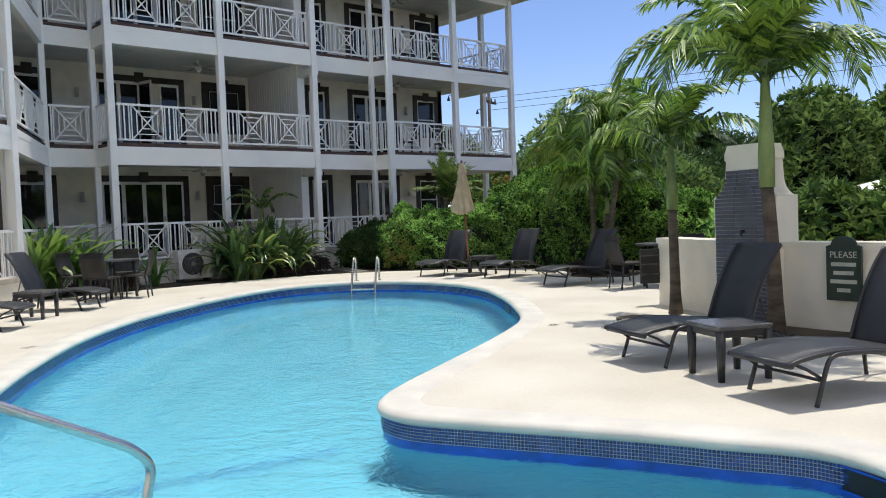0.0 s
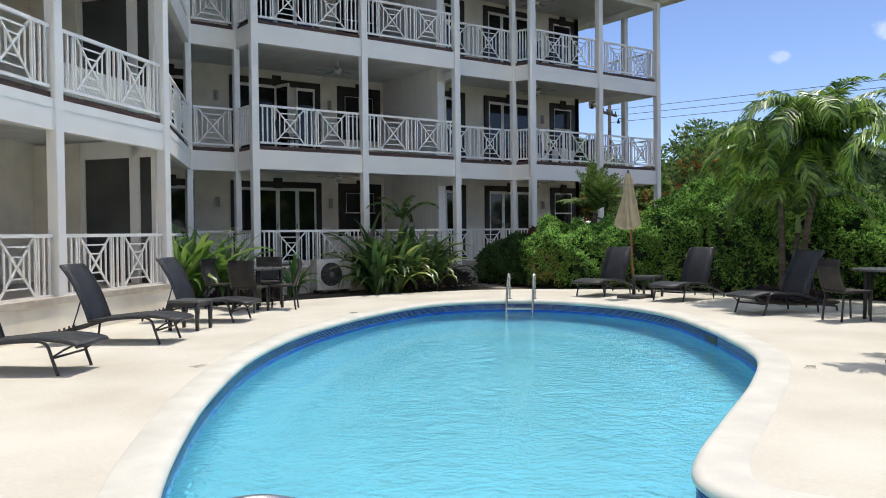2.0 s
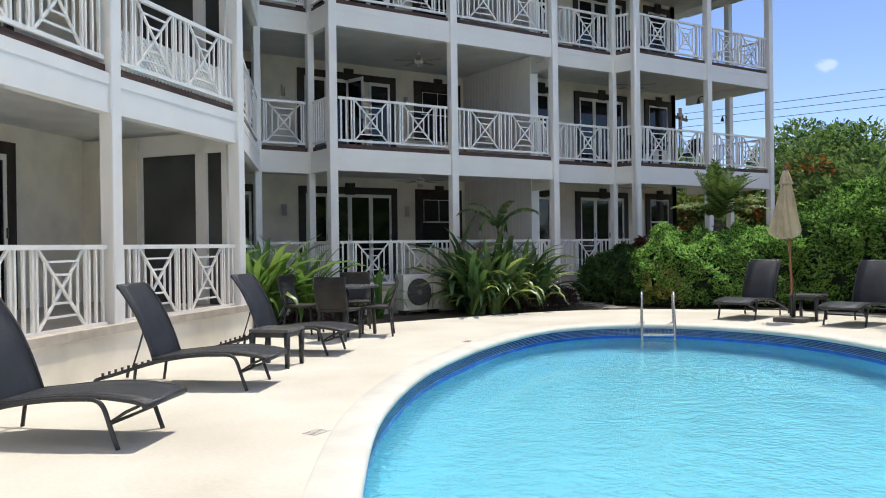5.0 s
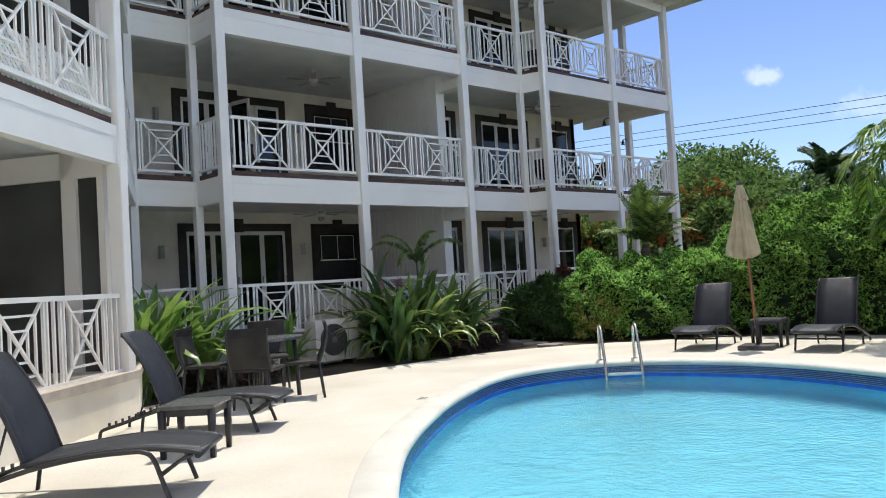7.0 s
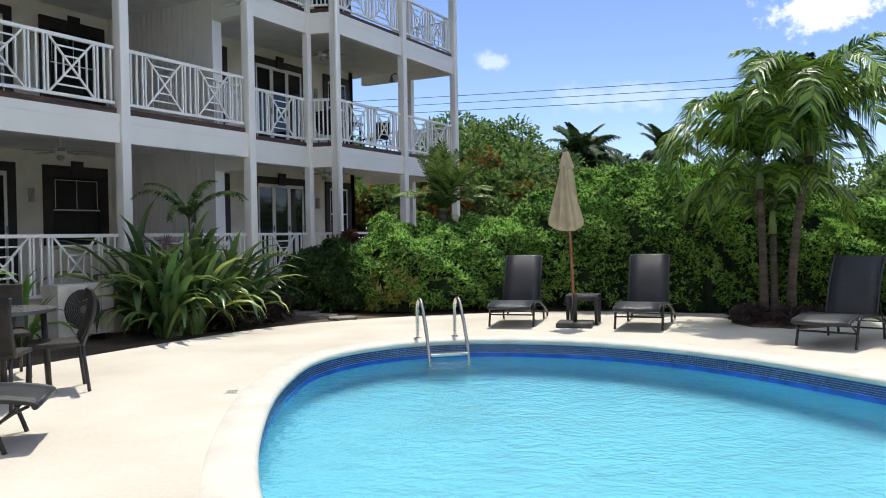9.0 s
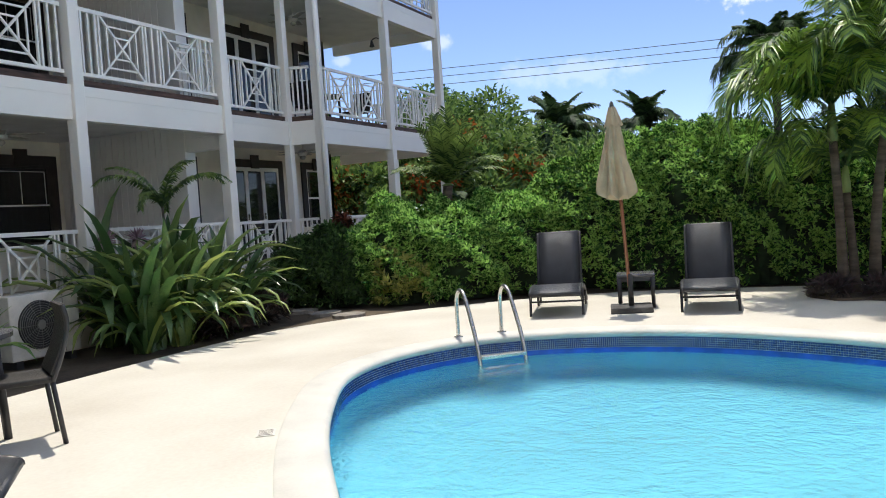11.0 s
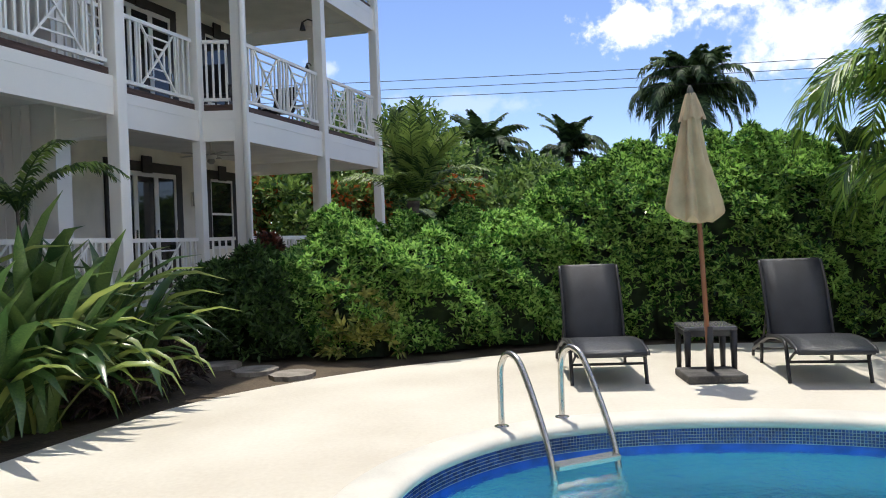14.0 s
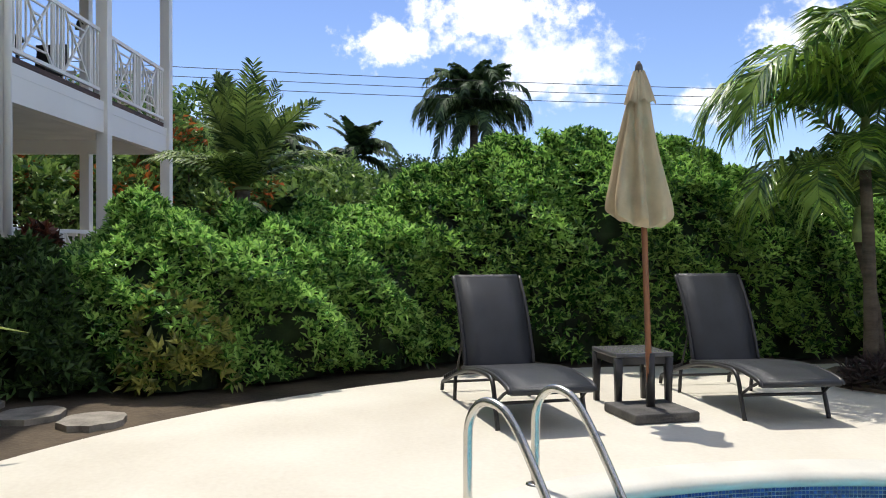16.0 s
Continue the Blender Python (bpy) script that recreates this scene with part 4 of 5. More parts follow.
def leaf_mesh(name, base, way, size, width, material, fold=0.25, face=0.9):
    """Folded leaves from arrays of base points and directions."""
    n = len(base)
    way = way / np.linalg.norm(way, axis=1, keepdims=True)
    ref = rng.normal(size=(n, 3)) * 0.55 + np.array([0, 0, face])
    side = np.cross(ref, way)
    side /= np.linalg.norm(side, axis=1, keepdims=True) + 1e-9
    nor = np.cross(way, side)
    size, width = size[:, None], width[:, None]
    mid = base + way * size * 0.5
    left = mid + side * width * 0.5 + nor * width * fold
    right = mid - side * width * 0.5 + nor * width * fold
    tip = base + way * size - nor * size * 0.12
    v = np.stack([base, left, tip, right], 1).reshape(-1, 3)
    i = np.arange(n) * 4
    f = np.concatenate([np.stack([i, i + 1, i + 2], 1), np.stack([i, i + 2, i + 3], 1)])
    me = bpy.data.meshes.new(name)
    me.from_pydata(v.tolist(), [], f.tolist())
    me.materials.append(material)
    return me


def lump_points(lumps, density, lean_in=0.0):
    """Points and outward ways on the skin of rounded lumps (x, y, radius, height)."""
    P, W = [], []
    for x, y, r, h in lumps:
        n = int(density * (math.tau * r * h + math.pi * r * r))
        u = rng.random(n) ** 0.8
        a = rng.random(n) * math.tau
        k = np.clip((u - 0.3) / 0.7, 0, 1)
        rad = r * np.sqrt(np.clip(1 - k ** 2.4, 0.0, 1)) * (1 + 0.16 * np.sin(3 * a + 7 * u + x * 5) + 0.13 * np.sin(11 * u + 5 * a + y) + 0.06 * np.sin(23 * u + 9 * a))
        rad = rad * (1 - lean_in * (1 - np.clip(u / 0.7, 0, 1)))
        pz = h * u * (1 + 0.06 * np.sin(4 * a + x * 3)) + 0.04
        rad = rad * (1 + 0.16 * np.sin(4.1 * (x + rad * np.cos(a)) + 3.2 * pz) * np.sin(4.7 * (y + rad * np.sin(a)) - 2.9 * pz))
        inset = 1.1 - 0.4 * rng.random(n) ** 1.3
        px, py = x + rad * np.cos(a) * inset, y + rad * np.sin(a) * inset
        keep = np.ones(n, bool)
        for X, Y, R, H in lumps:
            if (X, Y) != (x, y):
                K = np.clip((pz / H - 0.3) / 0.7, 0, 1)
                RR = R * np.sqrt(np.clip(1 - K ** 2.4, 0, 1)) * 0.8
                keep &= ((px - X) ** 2 + (py - Y) ** 2 > RR ** 2) | (pz > H)
        tuft = np.sin(6.1 * px + 2.3 * py) * np.sin(5.7 * py - 1.9 * pz) + np.sin(6.7 * pz + 2.1 * px) * np.sin(7.3 * py + 1.3 * pz)
        keep &= tuft + 0.5 * rng.normal(size=n) > -0.75
        P.append(np.stack([px, py, pz], 1)[keep])
        W.append(np.stack([np.cos(a), np.sin(a), 0.25 + 2.2 * k], 1)[keep])
    return np.concatenate(P), np.concatenate(W)


def whorls(P, W, per, size, spread):
    """Rosettes of leaves round twig tips."""
    n = len(P)
    w = W / np.linalg.norm(W, axis=1, keepdims=True) + rng.normal(size=(n, 3)) * 0.3 + np.array([0, 0, 0.55])
    w /= np.linalg.norm(w, axis=1, keepdims=True)
    u = np.cross(w, rng.normal(size=(n, 3)))
    u /= np.linalg.norm(u, axis=1, keepdims=True)
    v = np.cross(w, u)
    a = (np.arange(per) * 2.4)[None, :] + rng.random((n, 1)) * 6.3
    tilt = np.linspace(0.4, 1.4, per)[None, :] * (0.8 + 0.4 * rng.random((n, per)))
    way = (w[:, None] * np.cos(tilt)[..., None] + (u[:, None] * np.cos(a)[..., None] + v[:, None] * np.sin(a)[..., None]) * np.sin(tilt)[..., None]).reshape(-1, 3)
    way += rng.normal(size=way.shape) * 0.2 * spread
    s = np.repeat(size * (0.75 + 0.5 * rng.random(n)), per) * (0.8 + 0.4 * rng.random(n * per))
    return np.repeat(P, per, 0), way, s


# Solid lump added inside the leaves: shows as dark gaps and blocks the sun.
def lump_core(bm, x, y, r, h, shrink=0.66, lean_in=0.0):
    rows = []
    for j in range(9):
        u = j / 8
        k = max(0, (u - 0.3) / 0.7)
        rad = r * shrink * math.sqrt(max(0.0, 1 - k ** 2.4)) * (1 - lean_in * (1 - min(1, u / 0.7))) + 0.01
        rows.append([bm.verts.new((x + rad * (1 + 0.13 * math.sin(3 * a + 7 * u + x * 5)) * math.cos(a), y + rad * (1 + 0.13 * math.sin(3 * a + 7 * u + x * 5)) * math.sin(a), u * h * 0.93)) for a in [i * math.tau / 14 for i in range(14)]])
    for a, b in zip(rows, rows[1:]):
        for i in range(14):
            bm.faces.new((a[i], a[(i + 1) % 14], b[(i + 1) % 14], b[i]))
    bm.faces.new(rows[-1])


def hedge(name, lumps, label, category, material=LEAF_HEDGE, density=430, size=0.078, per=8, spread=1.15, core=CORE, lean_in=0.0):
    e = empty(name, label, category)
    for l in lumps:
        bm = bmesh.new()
        # leaning hedges get a fuller core, so only their top leaves are sunlit
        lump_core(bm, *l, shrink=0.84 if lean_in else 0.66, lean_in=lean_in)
        part("shade_core", bm, core, e)
    P, W = lump_points(lumps, density, lean_in)
    base, way, s = whorls(P, W, per, size, spread)
    part("leaves", leaf_mesh("leaves", base, way, s, s * 0.38, material), None, e)
    return e


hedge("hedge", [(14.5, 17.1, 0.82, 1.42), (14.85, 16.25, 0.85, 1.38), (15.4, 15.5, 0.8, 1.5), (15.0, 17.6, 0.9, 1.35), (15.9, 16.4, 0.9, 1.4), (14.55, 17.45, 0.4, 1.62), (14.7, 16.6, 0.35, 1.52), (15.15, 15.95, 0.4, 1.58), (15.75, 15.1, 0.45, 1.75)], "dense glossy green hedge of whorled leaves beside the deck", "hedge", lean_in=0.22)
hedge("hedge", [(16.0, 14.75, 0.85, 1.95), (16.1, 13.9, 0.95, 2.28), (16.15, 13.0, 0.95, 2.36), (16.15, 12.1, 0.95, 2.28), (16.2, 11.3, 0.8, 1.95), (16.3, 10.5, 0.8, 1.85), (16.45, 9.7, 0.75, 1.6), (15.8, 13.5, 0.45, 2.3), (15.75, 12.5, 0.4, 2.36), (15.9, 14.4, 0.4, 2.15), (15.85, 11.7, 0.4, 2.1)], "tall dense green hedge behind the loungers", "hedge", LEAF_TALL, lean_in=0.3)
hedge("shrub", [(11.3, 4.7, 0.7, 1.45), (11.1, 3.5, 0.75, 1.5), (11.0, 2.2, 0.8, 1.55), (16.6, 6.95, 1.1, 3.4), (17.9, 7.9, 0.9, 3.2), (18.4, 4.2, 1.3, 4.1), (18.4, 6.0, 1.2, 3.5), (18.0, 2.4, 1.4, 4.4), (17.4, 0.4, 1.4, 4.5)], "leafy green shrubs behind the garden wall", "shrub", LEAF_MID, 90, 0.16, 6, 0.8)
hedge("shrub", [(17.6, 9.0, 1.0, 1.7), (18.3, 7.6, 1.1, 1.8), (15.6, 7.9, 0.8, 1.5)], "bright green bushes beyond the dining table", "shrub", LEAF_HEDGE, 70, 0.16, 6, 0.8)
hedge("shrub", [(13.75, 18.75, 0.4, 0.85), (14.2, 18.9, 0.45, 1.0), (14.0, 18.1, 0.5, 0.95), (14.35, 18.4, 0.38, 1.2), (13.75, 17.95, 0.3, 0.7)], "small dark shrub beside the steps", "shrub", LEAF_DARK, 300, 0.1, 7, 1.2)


hedge("shrub", [(14.75, 18.85, 0.22, 1.1), (15.2, 18.75, 0.26, 1.3)], "dark red leaved shrub beside the terrace", "shrub", leafy("red_leaves", (0.2, 0.06, 0.03), (0.05, 0.022, 0.015), 0.4, 0.3), 150, 0.13, 7, 0.8)


hedge("shrub", [(13.95, 17.0, 0.3, 0.8), (14.05, 16.75, 0.24, 0.62)], "yellow and green variegated shrub in front of the hedge", "shrub", leafy("variegated_leaves", (0.5, 0.5, 0.13), (0.14, 0.2, 0.04), 0.35, 0.35), 170, 0.11, 7, 0.9)


def strap_leaf(length, arch, width):
    """A long arching leaf with a channel, along +x."""
    bm = bmesh.new()
    rows, n = [], 7
    ang, x, z = radians(78 - arch * 12), 0.0, 0.0
    for i in range(n + 1):
        t = i / n
        w = width * (0.55 + 0.9 * t) * (1 - t ** 3) + 0.002
        rows.append([bm.verts.new((x, -w / 2, z + w * 0.25)), bm.verts.new((x, 0, z)), bm.verts.new((x, w / 2, z + w * 0.25))])
        x += math.cos(ang) * length / n
        z += math.sin(ang) * length / n
        ang -= radians(arch * (4 + 25 * t))
    for a, b in zip(rows, rows[1:]):
        for k in (0, 1):
            bm.faces.new((a[k], a[k + 1], b[k + 1], b[k])).smooth = True
    return bm


def strap_set(material):
    return [mesh_of("leaf", strap_leaf(l, a, w), material) for l, a, w in ((0.85, 0.35, 0.085), (1.0, 0.6, 0.092), (1.15, 0.95, 0.1), (1.0, 1.25, 0.096), (0.9, 1.5, 0.086), (1.15, 0.5, 0.092))]


def strap_plant(x, y, n, scale, meshes, label, seed, old=()):
    r = random.Random(seed)
    e = empty("strap_plant", label, "plant", "strap leaved plants", pose(x, y, -0.03))
    for i in range(int(n * 1.35)):
        me = meshes[r.randrange(len(meshes))]
        # every fourth leaf is yellowed, its paleness also standing for sun on it
        if old and i % 4 == 2:
            me = old[2 + r.randrange(3)]
        s = scale * r.uniform(0.75, 1.15)
        part("leaf", me, None, e, at=pose(r.uniform(-0.1, 0.1), r.uniform(-0.1, 0.1), 0, r.uniform(-8, 8), r.uniform(-18, 14), i * 137.5) @ Matrix.Diagonal((s, s, s, 1)))
    return e


SET_A, SET_B, SET_OLD_LIT = strap_set(STRAP), strap_set(STRAP_PALE), strap_set(STRAP_OLD_LIT)
for i, (x, y, n, s) in enumerate(((10.05, 18.4, 32, 1.5), (10.35, 18.2, 30, 1.4), (10.8, 18.55, 32, 1.6), (11.3, 18.3, 30, 1.45), (11.75, 18.5, 28, 1.35), (9.95, 18.05, 26, 1.15), (10.65, 18.05, 26, 1.3), (11.3, 18.0, 24, 1.2), (9.75, 18.0, 26, 1.4), (10.25, 17.92, 24, 1.35), (10.1, 18.9, 22, 1.75), (11.2, 18.9, 22, 1.75))):
    strap_plant(x, y, n, s, SET_A, "large dark green strap leaved lily with yellowing and painted sunlit leaves", i, SET_OLD_LIT)
for i, (x, y, n, s) in enumerate(((5.15, 17.6, 32, 1.6), (5.6, 17.95, 32, 1.65), (6.25, 18.1, 26, 1.4), (7.3, 18.4, 16, 0.85), (7.9, 18.5, 18, 0.95), (4.95, 18.2, 24, 1.4))):
    strap_plant(x, y, n, s, SET_B, "bright green strap leaved plant in the planting bed", 40 + i)
for x, y in ((10.45, 18.75), (9.95, 18.75)):
    e = empty("lily_flower", "pale pink lily blossom on a tall stem", "flower", "lily blossoms", pose(x, y, -0.03))
    part("stem", tube(bmesh.new(), [(0, 0, 0), (0.02, 0.0, 0.7), (0.05, 0.02, 1.3)], 0.012), SHAFT, e)
    P = np.tile(np.array([[0.05, 0.02, 1.3]]), (40, 1))
    W = rng.normal(size=(40, 3)) + np.array([0, 0, 0.5])
    part("petals", leaf_mesh("petals", P, W, np.full(40, 0.17), np.full(40, 0.03), BLOSSOM), None, e)


def ground_cover(lumps, label):
    P, W = lump_points(lumps, 260)
    base, way, s = whorls(P, W, 6, 0.13, 0.9)
    ob = new("ground_cover", leaf_mesh("ground_cover", base, way, s, s * 0.18, PURPLE))
    tagged(ob, label, "plants", kind="stuff")


ground_cover([(10.9, 17.95, 0.35, 0.2), (11.6, 18.05, 0.35, 0.25), (12.1, 18.15, 0.3, 0.3), (7.0, 17.9, 0.3, 0.2), (6.2, 17.7, 0.3, 0.18)], "low dark purple ground cover along the bed")


def frond_mesh(length, leaflets, leaf_len, droop, rise, material, leaf_w=0.042, hang=0.6):
    """A feather frond along +x: a curved rib with drooping leaflets on both sides."""
    verts, faces = [], []
    pts, ang, x, z = [], radians(rise), 0.0, 0.0
    M = 14
    for i in range(M + 1):
        pts.append(Vector((x, 0, z)))
        x += math.cos(ang) * length / M
        z += math.sin(ang) * length / M
        ang -= radians(droop) * (0.35 + 1.3 * i / M) / M
    bm = tube(bmesh.new(), pts, 0.016, 4, taper=[1 - 0.85 * i / M for i in range(M + 1)])
    for i in range(leaflets):
        t = 0.1 + 0.9 * i / (leaflets - 1)
        f = t * M
        k = min(int(f), M - 1)
        p = pts[k].lerp(pts[k + 1], f - k)
        d = (pts[k + 1] - pts[k]).normalized()
        up = Vector((-d.z, 0, d.x))
        ll = leaf_len * (0.45 + 0.55 * math.sin(math.pi * min(1, t * 0.85 + 0.15))) * random.uniform(0.88, 1.1)
        for s in (1, -1):
            out = (Vector((0, s, 0)) * 0.85 + d * (0.35 + 0.5 * t) + up * 0.22).normalized()
            out = (out + Vector((random.uniform(-0.1, 0.1), random.uniform(-0.1, 0.1), random.uniform(-0.12, 0.12)))).normalized()
            side = d * leaf_w * 0.5
            a = p
            mid = p + out * ll * 0.48 - Vector((0, 0, hang * ll * 0.08))
            tip = p + out * ll * 0.92 + Vector((0, 0, -hang * ll * (0.55 + 0.4 * random.random())))
            v = [bm.verts.new(q) for q in (a - side * 0.6, a + side * 0.6, mid + side, mid - side, tip)]
            bm.faces.new((v[0], v[1], v[2], v[3])).smooth = True
            bm.faces.new((v[3], v[2], v[4])).smooth = True
    return mesh_of("frond", bm, material)


random.seed(11)
FRONDS = [frond_mesh(1.6, 60, 0.52, 150, 68, FROND, 0.033, 0.62), frond_mesh(1.6, 60, 0.54, 165, 50, FROND, 0.033, 0.72), frond_mesh(1.5, 56, 0.5, 140, 32, FROND, 0.032, 0.72), frond_mesh(1.35, 54, 0.46, 95, 80, FROND, 0.032, 0.45), frond_mesh(1.4, 54, 0.48, 115, 12, FROND, 0.032, 0.72)]
BIG = [frond_mesh(3.4, 50, 0.8, 140, 62, FROND_DARK, 0.1, 0.9), frond_mesh(3.4, 50, 0.8, 130, 30, FROND_DARK, 0.1, 1.0), frond_mesh(3.2, 48, 0.8, 95, -12, FROND_DARK, 0.1, 0.9), frond_mesh(2.8, 54, 0.8, 80, 78, FROND_DARK, 0.11, 0.7)]
YOUNG = [frond_mesh(1.0, 36, 0.24, 22, 80, FROND_MID, 0.024, 0.15), frond_mesh(0.95, 36, 0.26, 40, 60, FROND_MID, 0.024, 0.25), frond_mesh(0.85, 32, 0.24, 60, 36, FROND_MID, 0.024, 0.4)]
COCO = [frond_mesh(2.2, 44, 0.6, 80, 60, FROND_DARK, 0.11, 0.6), frond_mesh(2.3, 44, 0.6, 100, 30, FROND_DARK, 0.11, 0.7), frond_mesh(2.0, 40, 0.5, 60, 75, FROND_DARK, 0.11, 0.5), frond_mesh(2.0, 40, 0.5, 90, 0, FROND_DARK, 0.11, 0.7)]


def palm(x, y, h, r, n, meshes, scale, label, seed, lean=(0, 0), shaft=0.5, category="palm tree", dark=False, base=-0.03):
    rr = random.Random(seed)
    e = empty("palm_tree", label, category, at=pose(x, y, base))
    top = Vector((lean[0], lean[1], h))
    pts = [Vector((lean[0] * t * t, lean[1] * t * t, h * t)) for t in [i / 8 for i in range(9)]]
    part("trunk", tube(bmesh.new(), pts, r, 10, taper=[1.5, 1.2, 1.05, 1, 0.95, 0.92, 0.9, 0.88, 0.85]), BARK, e)
    if shaft:
        part("crownshaft", tube(bmesh.new(), [top, top + Vector((0, 0, shaft * 0.3)), top + Vector((0, 0, shaft))], r, 10, taper=[1.05, 1.1, 0.55]), SHAFT, e, "smooth green crownshaft")
    hub = top + Vector((0, 0, shaft * 0.9))
    for i in range(n):
        me = meshes[(i * 7 + rr.randrange(2)) % len(meshes)]
        s = scale * rr.uniform(0.85, 1.12)
        part("frond", me, None, e, at=Matrix.Translation(hub) @ pose(0, 0, 0, rr.uniform(-14, 14), rr.uniform(-8, 8), i * 137.5 + rr.uniform(-12, 12)) @ Matrix.Diagonal((s, s, s, 1)))
    return e


WIDE = [FRONDS[3], FRONDS[0], FRONDS[3], FRONDS[1]]
ARCHED = [FRONDS[0], FRONDS[1], FRONDS[3], FRONDS[1]]
palm(14.22, 10.75, 1.95, 0.06, 16, ARCHED, 1.12, "slender palm with arching green fronds in the deck bed", 1, (0.02, 0.05))
palm(14.25, 10.4, 2.4, 0.062, 18, ARCHED, 1.18, "taller slender palm with arching green fronds in the deck bed", 2, (0.14, -0.26))
palm(14.3, 10.62, 1.3, 0.055, 13, ARCHED, 1.0, "short palm with low green fronds in the deck bed", 3, (0.3, 0.05), 0.35)
palm(9.42, 5.82, 1.35, 0.065, 12, WIDE, 0.95, "slender palm with green fronds beside the garden wall", 4, (0.1, 0.08), 0.85)
palm(8.6, 4.12, 1.55, 0.075, 17, WIDE, 1.15, "palm with feathery fronds in front of the slate wall", 5, (-0.08, 0.03), 1.15)
palm(46.0, 12.95, 7.0, 0.22, 54, BIG, 0.95, "tall dark royal palm beyond the hedge", 6, (0, 0), 0.9)
palm(37.2, 17.8, 4.45, 0.14, 24, COCO, 0.9, "coconut palm beyond the garden", 7, (0.5, 0), 0.2)
palm(34.0, 20.05, 4.15, 0.14, 32, COCO, 0.95, "coconut palm among the trees", 8, (0.2, 0.4), 0.2)
palm(44.0, 6.0, 4.2, 0.14, 14, COCO, 0.9, "coconut palm far behind the hedge", 9, (0.2, 0.4), 0.2)
palm(15.4, 16.8, 1.85, 0.095, 40, YOUNG, 1.15, "short shaggy palm behind the low hedge", 10, (0.05, -0.1), 0.04)
palm(15.85, 16.5, 1.2, 0.06, 18, COCO, 0.3, "low fan of palm fronds behind the hedge", 12, (0, 0), 0.2)
bm = bmesh.new()
prism(bm, [(14.25 + 0.75 * (1 + 0.08 * math.sin(2 * k)) * math.cos(k * math.tau / 24), 10.5 + 0.7 * math.sin(k * math.tau / 24)) for k in range(24)], -0.02, 0.03)
thing("planting_ring", bm, SOIL, "round bed of dark soil with mulch in the deck", "planting bed", kind="structure")
bm = bmesh.new()
prism(bm, [(8.75 + 0.6 * math.cos(k * math.tau / 24), 4.5 + 1.7 * math.sin(k * math.tau / 24)) for k in range(24)], -0.02, 0.02)
thing("planting_ring", bm, SOIL, "strip of dark soil at the foot of the wall", "planting bed", kind="structure")
ground_cover([(13.85, 10.9, 0.2, 0.18), (13.75, 10.4, 0.18, 0.16), (14.0, 10.1, 0.2, 0.15)], "small dark purple plants in the palm bed")

e = empty("fern_tree", "thin stemmed plant with drooping feathery fronds by the terrace", "plant", at=pose(10.95, 18.7, -0.03))
part("stem", tube(bmesh.new(), [(0, 0, 0), (0.03, 0, 0.8), (0.0, 0.05, 1.75)], 0.022, taper=[1.3, 1, 0.6]), BARK, e)
fern = [frond_mesh(1.25, 44, 0.2, 110, 52, FROND_MID, 0.034, 0.75), frond_mesh(1.05, 40, 0.18, 130, 36, FROND_MID, 0.032, 0.8), frond_mesh(1.1, 40, 0.19, 90, 66, FROND_MID, 0.032, 0.7)]
for k, turn in enumerate((-25, 40, 118, 165, 205, 262, 310)):
    part("frond", fern[k % 3], None, e, at=pose(0, 0.05, 1.7, 0, -4, turn) @ Matrix.Diagonal((0.85, 0.85, 0.85, 1)))


def tree(x, y, h, r, material, label, seed, second=None, leaf=0.19):
    """A trunk with limbs and a ragged crown of many small leaves."""
    rr = random.Random(seed)
    e = empty("tree", label, "tree", at=pose(x, y, -0.03))
    part("trunk", tube(bmesh.new(), [(0, 0, 0), (0.1, 0.05, h * 0.3), (0.0, 0.1, h * 0.55)], 0.16, 8, taper=[1.3, 1, 0.7]), BARK, e)
    lumps = []
    for i in range(13):
        a, d = i * 2.4, r * math.sqrt((i + 0.5) / 13)
        c = Vector((d * math.cos(a), d * math.sin(a), h * (0.55 + 0.36 * (1 - (d / r) ** 2)) + rr.uniform(-0.3, 0.3)))
        lumps.append((c, r * rr.uniform(0.26, 0.42)))
        part("limb", tube(bmesh.new(), [(0, 0.06, h * 0.4), tuple(c * 0.6 + Vector((0, 0, h * 0.15))), tuple(c)], 0.06, 5, taper=[1, 0.7, 0.3]), BARK, e)
    def crown(mtl, n, lump_list):
        B, W = [], []
        for c, q in lump_list:
            v = rng.normal(size=(n, 3))
            v /= np.linalg.norm(v, axis=1, keepdims=True)
            B.append(np.array(c) + v * q * (0.55 + 0.5 * rng.random((n, 1))) * np.array([1, 1, 0.75]))
            W.append(v + rng.normal(size=(n, 3)) * 0.7)
        B, W = np.concatenate(B), np.concatenate(W)
        s = leaf * (0.6 + 0.7 * rng.random(len(B)))
        return leaf_mesh("crown", B, W, s, s * 0.55, mtl)
    part("crown", crown(material, 760, lumps), None, e)
    if second:
        part("blossom", crown(second, 330, lumps[1::2]), None, e, "orange red blossom on the crown")
    return e


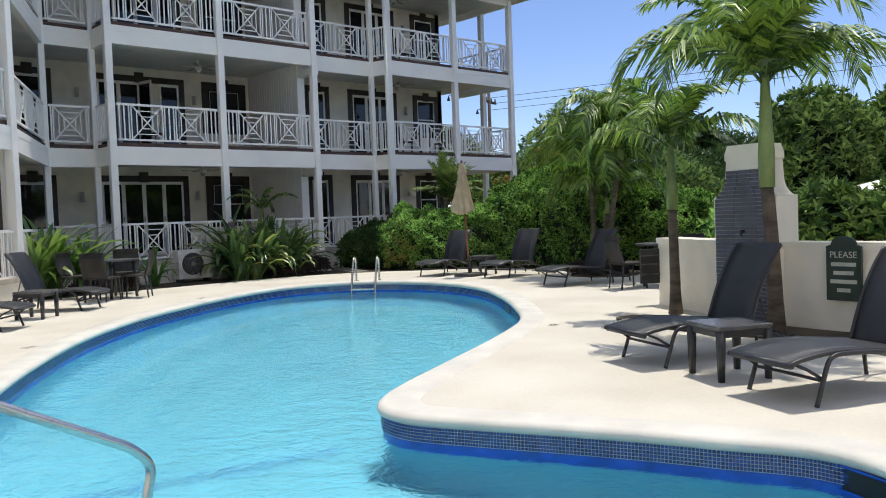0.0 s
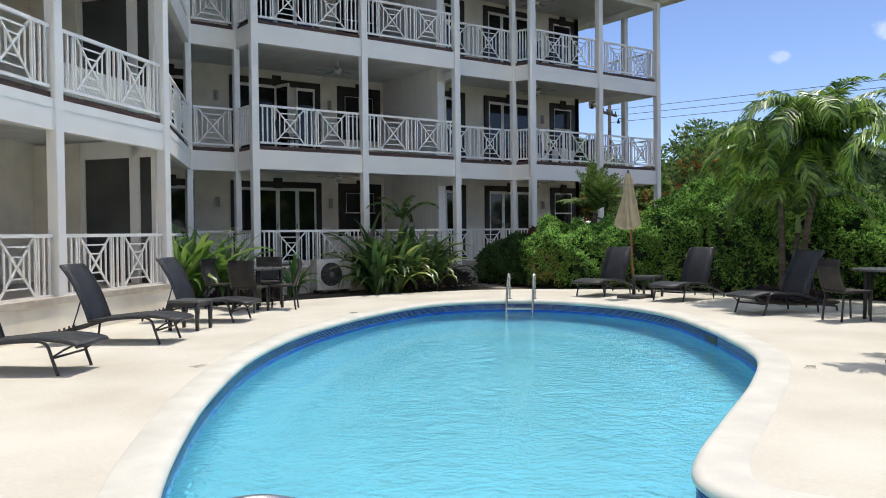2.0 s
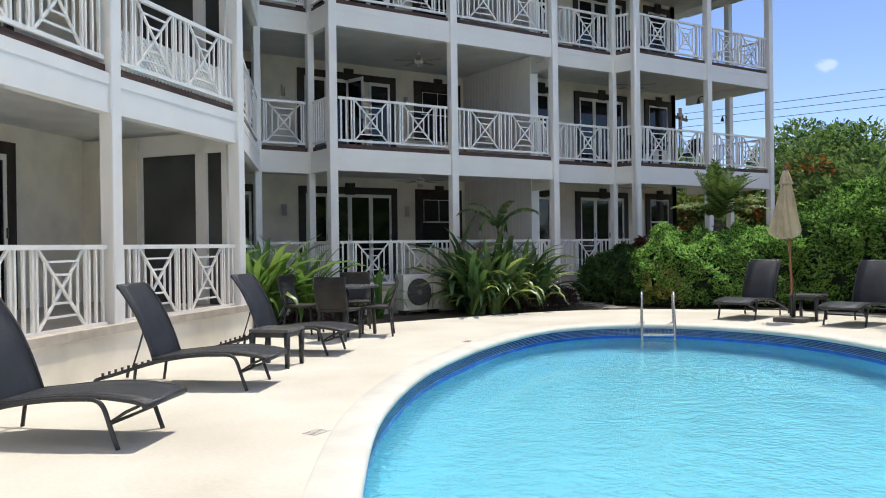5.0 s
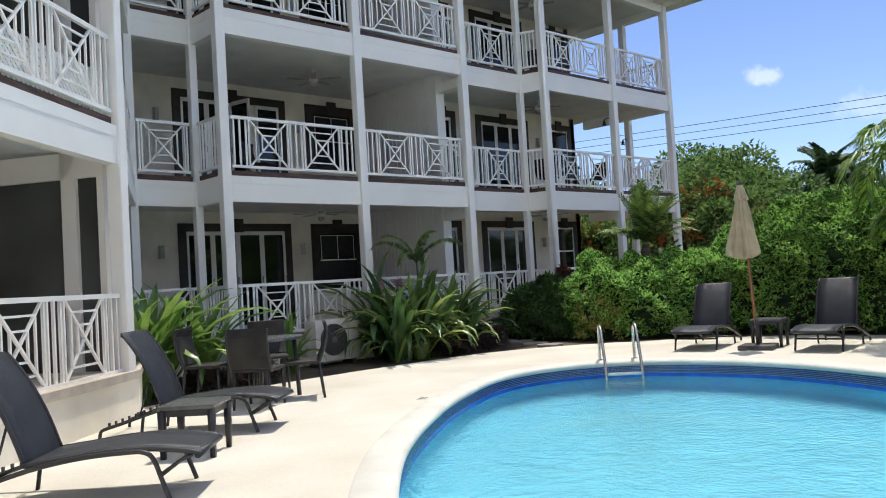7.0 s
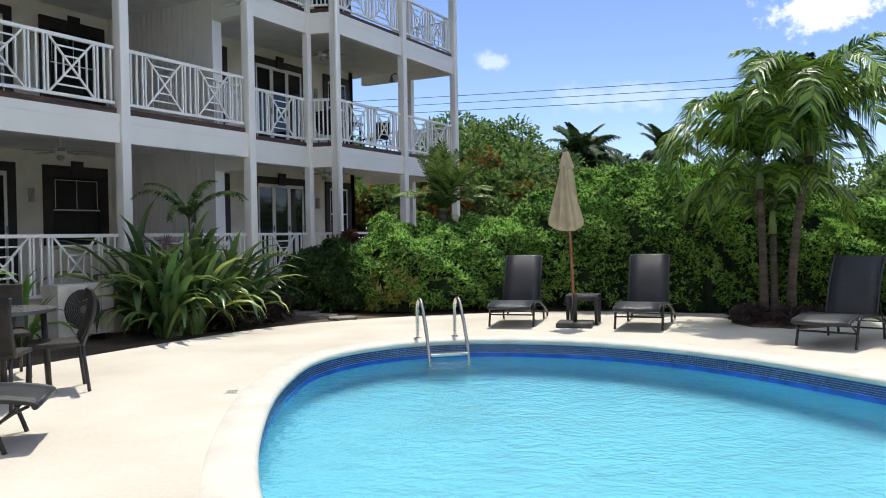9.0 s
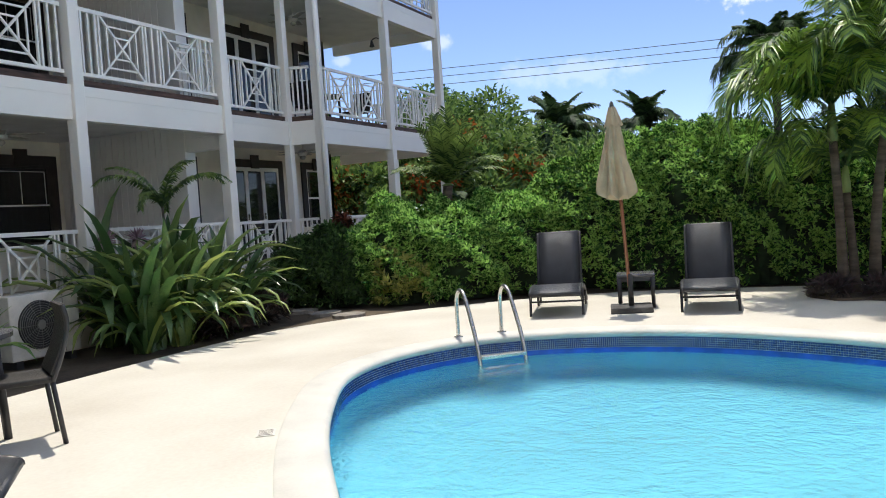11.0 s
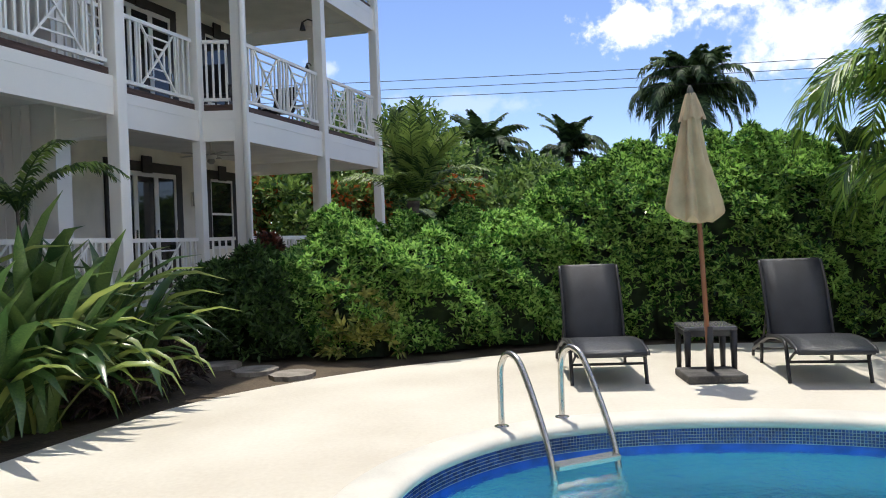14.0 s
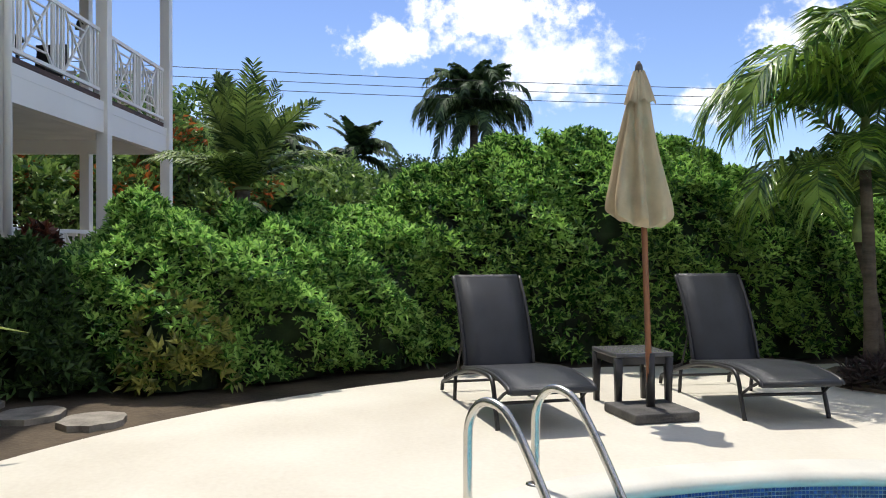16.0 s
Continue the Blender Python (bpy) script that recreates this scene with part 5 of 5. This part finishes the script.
for i, (x, y, h, r, m, s) in enumerate(((29, 22.5, 5.6, 3.0, LEAF_MID, None), (25.5, 20.2, 3.7, 2.0, LEAF_MID, LEAF_ORANGE), (23.5, 22.5, 3.4, 1.9, LEAF_MID, LEAF_ORANGE), (33, 25, 6.0, 3.2, LEAF_MID, None), (27, 17.2, 2.9, 2.2, LEAF_MID, None),
                                       (31, 17.5, 3.3, 2.4, LEAF_DARK, None), (35, 14, 3.2, 2.6, LEAF_MID, None), (38, 21, 5.0, 3.0, LEAF_DARK, None), (40, 8.5, 4.0, 2.8, LEAF_MID, None), (36, 3, 3.6, 2.8, LEAF_MID, None), (30, -2, 3.6, 2.8, LEAF_DARK, None),
                                       (24, 26.5, 4.9, 2.6, LEAF_MID, None), (21.5, 4.0, 4.3, 2.2, LEAF_MID, None), (20, 0.0, 4.6, 2.4, LEAF_MID, None), (24, 8.2, 2.6, 1.8, LEAF_MID, None), (46, 16, 5.2, 3.4, LEAF_DARK, None), (46, 27, 6.0, 3.6, LEAF_DARK, None), (16, -3, 4.2, 2.4, LEAF_MID, None))):
    tree(x, y, h, r, m, "flame tree with orange blossom beyond the garden" if s else "leafy green tree beyond the garden", 100 + i, s)

# ---- distance ----
e = empty("utility_pole", "dark wooden utility pole with a crossarm", "utility pole", at=pose(40, 39, -0.03, 0, 0, 20))
part("pole", tube(bmesh.new(), [(0, 0, 0), (0, 0, 9.6)], 0.14, 8, taper=[1.2, 0.8]), BARK, e)
part("crossarm", boxes(((-1.1, -0.06, 8.9), (1.1, 0.06, 9.05))), BARK, e)
for x in (-1, -0.4, 0.4, 1):
    part("insulator", tube(bmesh.new(), [(x, 0, 9.05), (x, 0, 9.25)], 0.05, 6), STONE, e)
for dz, dx in ((9.2, 0.0), (8.85, 0.3), (8.4, 0.1), (5.1, 0.0), (4.8, 0.2)):
    line = []
    for i in range(25):
        t = i / 24
        line.append((40 + 10 * t + dx, 39 - 66 * t, dz - 0.5 * math.sin(math.pi * t)))
    thing("power_line", tube(bmesh.new(), line, 0.018, 4), BLACK, "dark overhead power line across the sky", "cable", "power lines", kind="structure")
bm = bmesh.new()
block(bm, (17.0, 3.0, -0.05), (17.25, 10.0, 0.95))
block(bm, (16.96, 3.0, 0.95), (17.29, 10.0, 1.02))
thing("boundary_wall", bm, CREAM, "low cream boundary wall behind the bushes", "wall", kind="structure")
bm = bmesh.new()
rv = [bm.verts.new(v) for v in ((12.8, 5.6, 1.42), (16.2, 5.6, 1.42), (16.2, 2.0, 1.42), (12.8, 2.0, 1.42), (14.5, 3.8, 1.98))]
for a, b in ((0, 1), (1, 2), (2, 3), (3, 0)):
    bm.faces.new((rv[a], rv[b], rv[4]))
bm.faces.new(rv[:4])
bmesh.ops.recalc_face_normals(bm, faces=bm.faces)
canopy = empty("garden_gazebo", "white pitched gazebo roof behind the garden wall", "gazebo")
part("roof", bm, WHITE, canopy)
for x, y in ((12.9, 5.5), (16.1, 5.5), (16.1, 2.1), (12.9, 2.1)):
    part("post", boxes(((x - 0.05, y - 0.05, -0.03), (x + 0.05, y + 0.05, 1.43))), WHITE, canopy)


for x, y, z in ((18.45, 19.49, 5.16), (21.04, 20.8, 5.0)):
    l = empty("post_lamp", "small black lamp on a bracket of the balcony post", "lamp", "post lamps", pose(x, y, z, 0, 0, 0 if y < 20 else 90))
    part("bracket", tube(bmesh.new(), spline([(0, 0, 0.06), (0, 0.1, 0.1), (0, 0.2, 0.06)], 3), 0.012, 6), BLACK, l)
    part("shade", tube(bmesh.new(), [(0, 0.2, 0.07), (0, 0.2, 0.02), (0, 0.2, -0.05), (0, 0.2, -0.08)], 0.05, 12, taper=[0.35, 0.55, 1, 1.1]), BLACK, l)


def cloud_material(name, seed, thick):
    """Soft white cloud, ragged at its edge, clear outside it."""
    m = bpy.data.materials.new(name)
    m.use_nodes = True
    n, ln = m.node_tree.nodes, m.node_tree.links
    n.remove(n["Principled BSDF"])
    tc, mp, nz = n.new("ShaderNodeTexCoord"), n.new("ShaderNodeMapping"), n.new("ShaderNodeTexNoise")
    ln.new(tc.outputs["Object"], mp.inputs["Vector"])
    mp.inputs["Location"].default_value = (seed, seed * 2.3, 0)
    nz.inputs["Scale"].default_value, nz.inputs["Detail"].default_value, nz.inputs["Roughness"].default_value = 0.03, 10, 0.62
    ln.new(mp.outputs[0], nz.inputs["Vector"])
    gr, ve = n.new("ShaderNodeTexGradient"), n.new("ShaderNodeMapping")
    gr.gradient_type = "SPHERICAL"
    ve.inputs["Scale"].default_value = thick[0]
    ln.new(tc.outputs["Object"], ve.inputs["Vector"])
    ln.new(ve.outputs[0], gr.inputs["Vector"])
    s = n.new("ShaderNodeMath")
    s.operation = "MULTIPLY_ADD"
    s.inputs[1].default_value = 0.55
    ln.new(gr.outputs["Fac"], s.inputs[0])
    ln.new(nz.outputs["Fac"], s.inputs[2])
    r = n.new("ShaderNodeMapRange")
    r.interpolation_type = "SMOOTHSTEP"
    r.inputs["From Min"].default_value, r.inputs["From Max"].default_value, r.inputs["To Max"].default_value = 0.66, 0.92, thick[1]
    ln.new(s.outputs[0], r.inputs["Value"])
    em, tr, mix = n.new("ShaderNodeEmission"), n.new("ShaderNodeBsdfTransparent"), n.new("ShaderNodeMixShader")
    # emission bright and warm enough to lift the shaded facade too
    em.inputs[0].default_value, em.inputs[1].default_value = (1.0, 0.98, 0.95, 1), 1.3
    ln.new(r.outputs[0], mix.inputs[0])
    ln.new(tr.outputs[0], mix.inputs[1])
    ln.new(em.outputs[0], mix.inputs[2])
    ln.new(mix.outputs[0], n["Material Output"].inputs[0])
    return m


for i, (az, el, w, h, dense) in enumerate(((0.07, 0.247, 98, 46, 0.95), (-0.05, 0.285, 165, 60, 0.9), (-0.12, 0.222, 150, 85, 0.6), (-0.31, 0.175, 60, 40, 0.7), (0.474, 0.236, 42, 22, 0.28), (0.3, 0.17, 170, 30, 0.16), (-0.45, 0.26, 130, 60, 0.8), (0.623, 0.232, 26, 14, 0.2))):
    spot = Vector((1000, 1000 * az, 1000 * el))
    bm = bmesh.new()
    vs = [bm.verts.new((x * w, y * h, 0)) for x, y in ((-1, -1), (1, -1), (1, 1), (-1, 1))]
    bm.faces.new(vs)
    c = thing("backdrop", bm, cloud_material("cloud", 40 + 57 * i, ((1 / w, 1 / h, 1), dense)), "glowing white fair weather cloud sheet in the blue sky", "cloud", kind="structure", at=look(tuple(spot), (0, 0, 0)))
    c.visible_shadow = False


# the same glowing clouds added over the unseen sky, as white fill for the shade
for i in range(110):
    height = 0.2 + 0.78 * (i + 0.5) / 110
    turn = math.degrees(i * 2.39996) % 360
    if height < 0.62 and (turn > 285 or turn < 170):
        continue
    flat = math.sqrt(1 - height * height)
    w = 150 + 60 * math.sin(i * 1.7)
    bm = bmesh.new()
    vs = [bm.verts.new((x * w, y * w * 0.75, 0)) for x, y in ((-1, -1), (1, -1), (1, 1), (-1, 1))]
    bm.faces.new(vs)
    c = thing("backdrop", bm, cloud_material("cloud", 900 + 31 * i, ((1 / w, 1 / (w * 0.75), 1), 0.9)), "glowing white fair weather cloud sheet in the blue sky", "cloud", kind="structure", at=look((1000 * flat * math.cos(radians(turn)), 1000 * flat * math.sin(radians(turn)), 1000 * height), (0, 0, 0)))
    c.visible_shadow = False
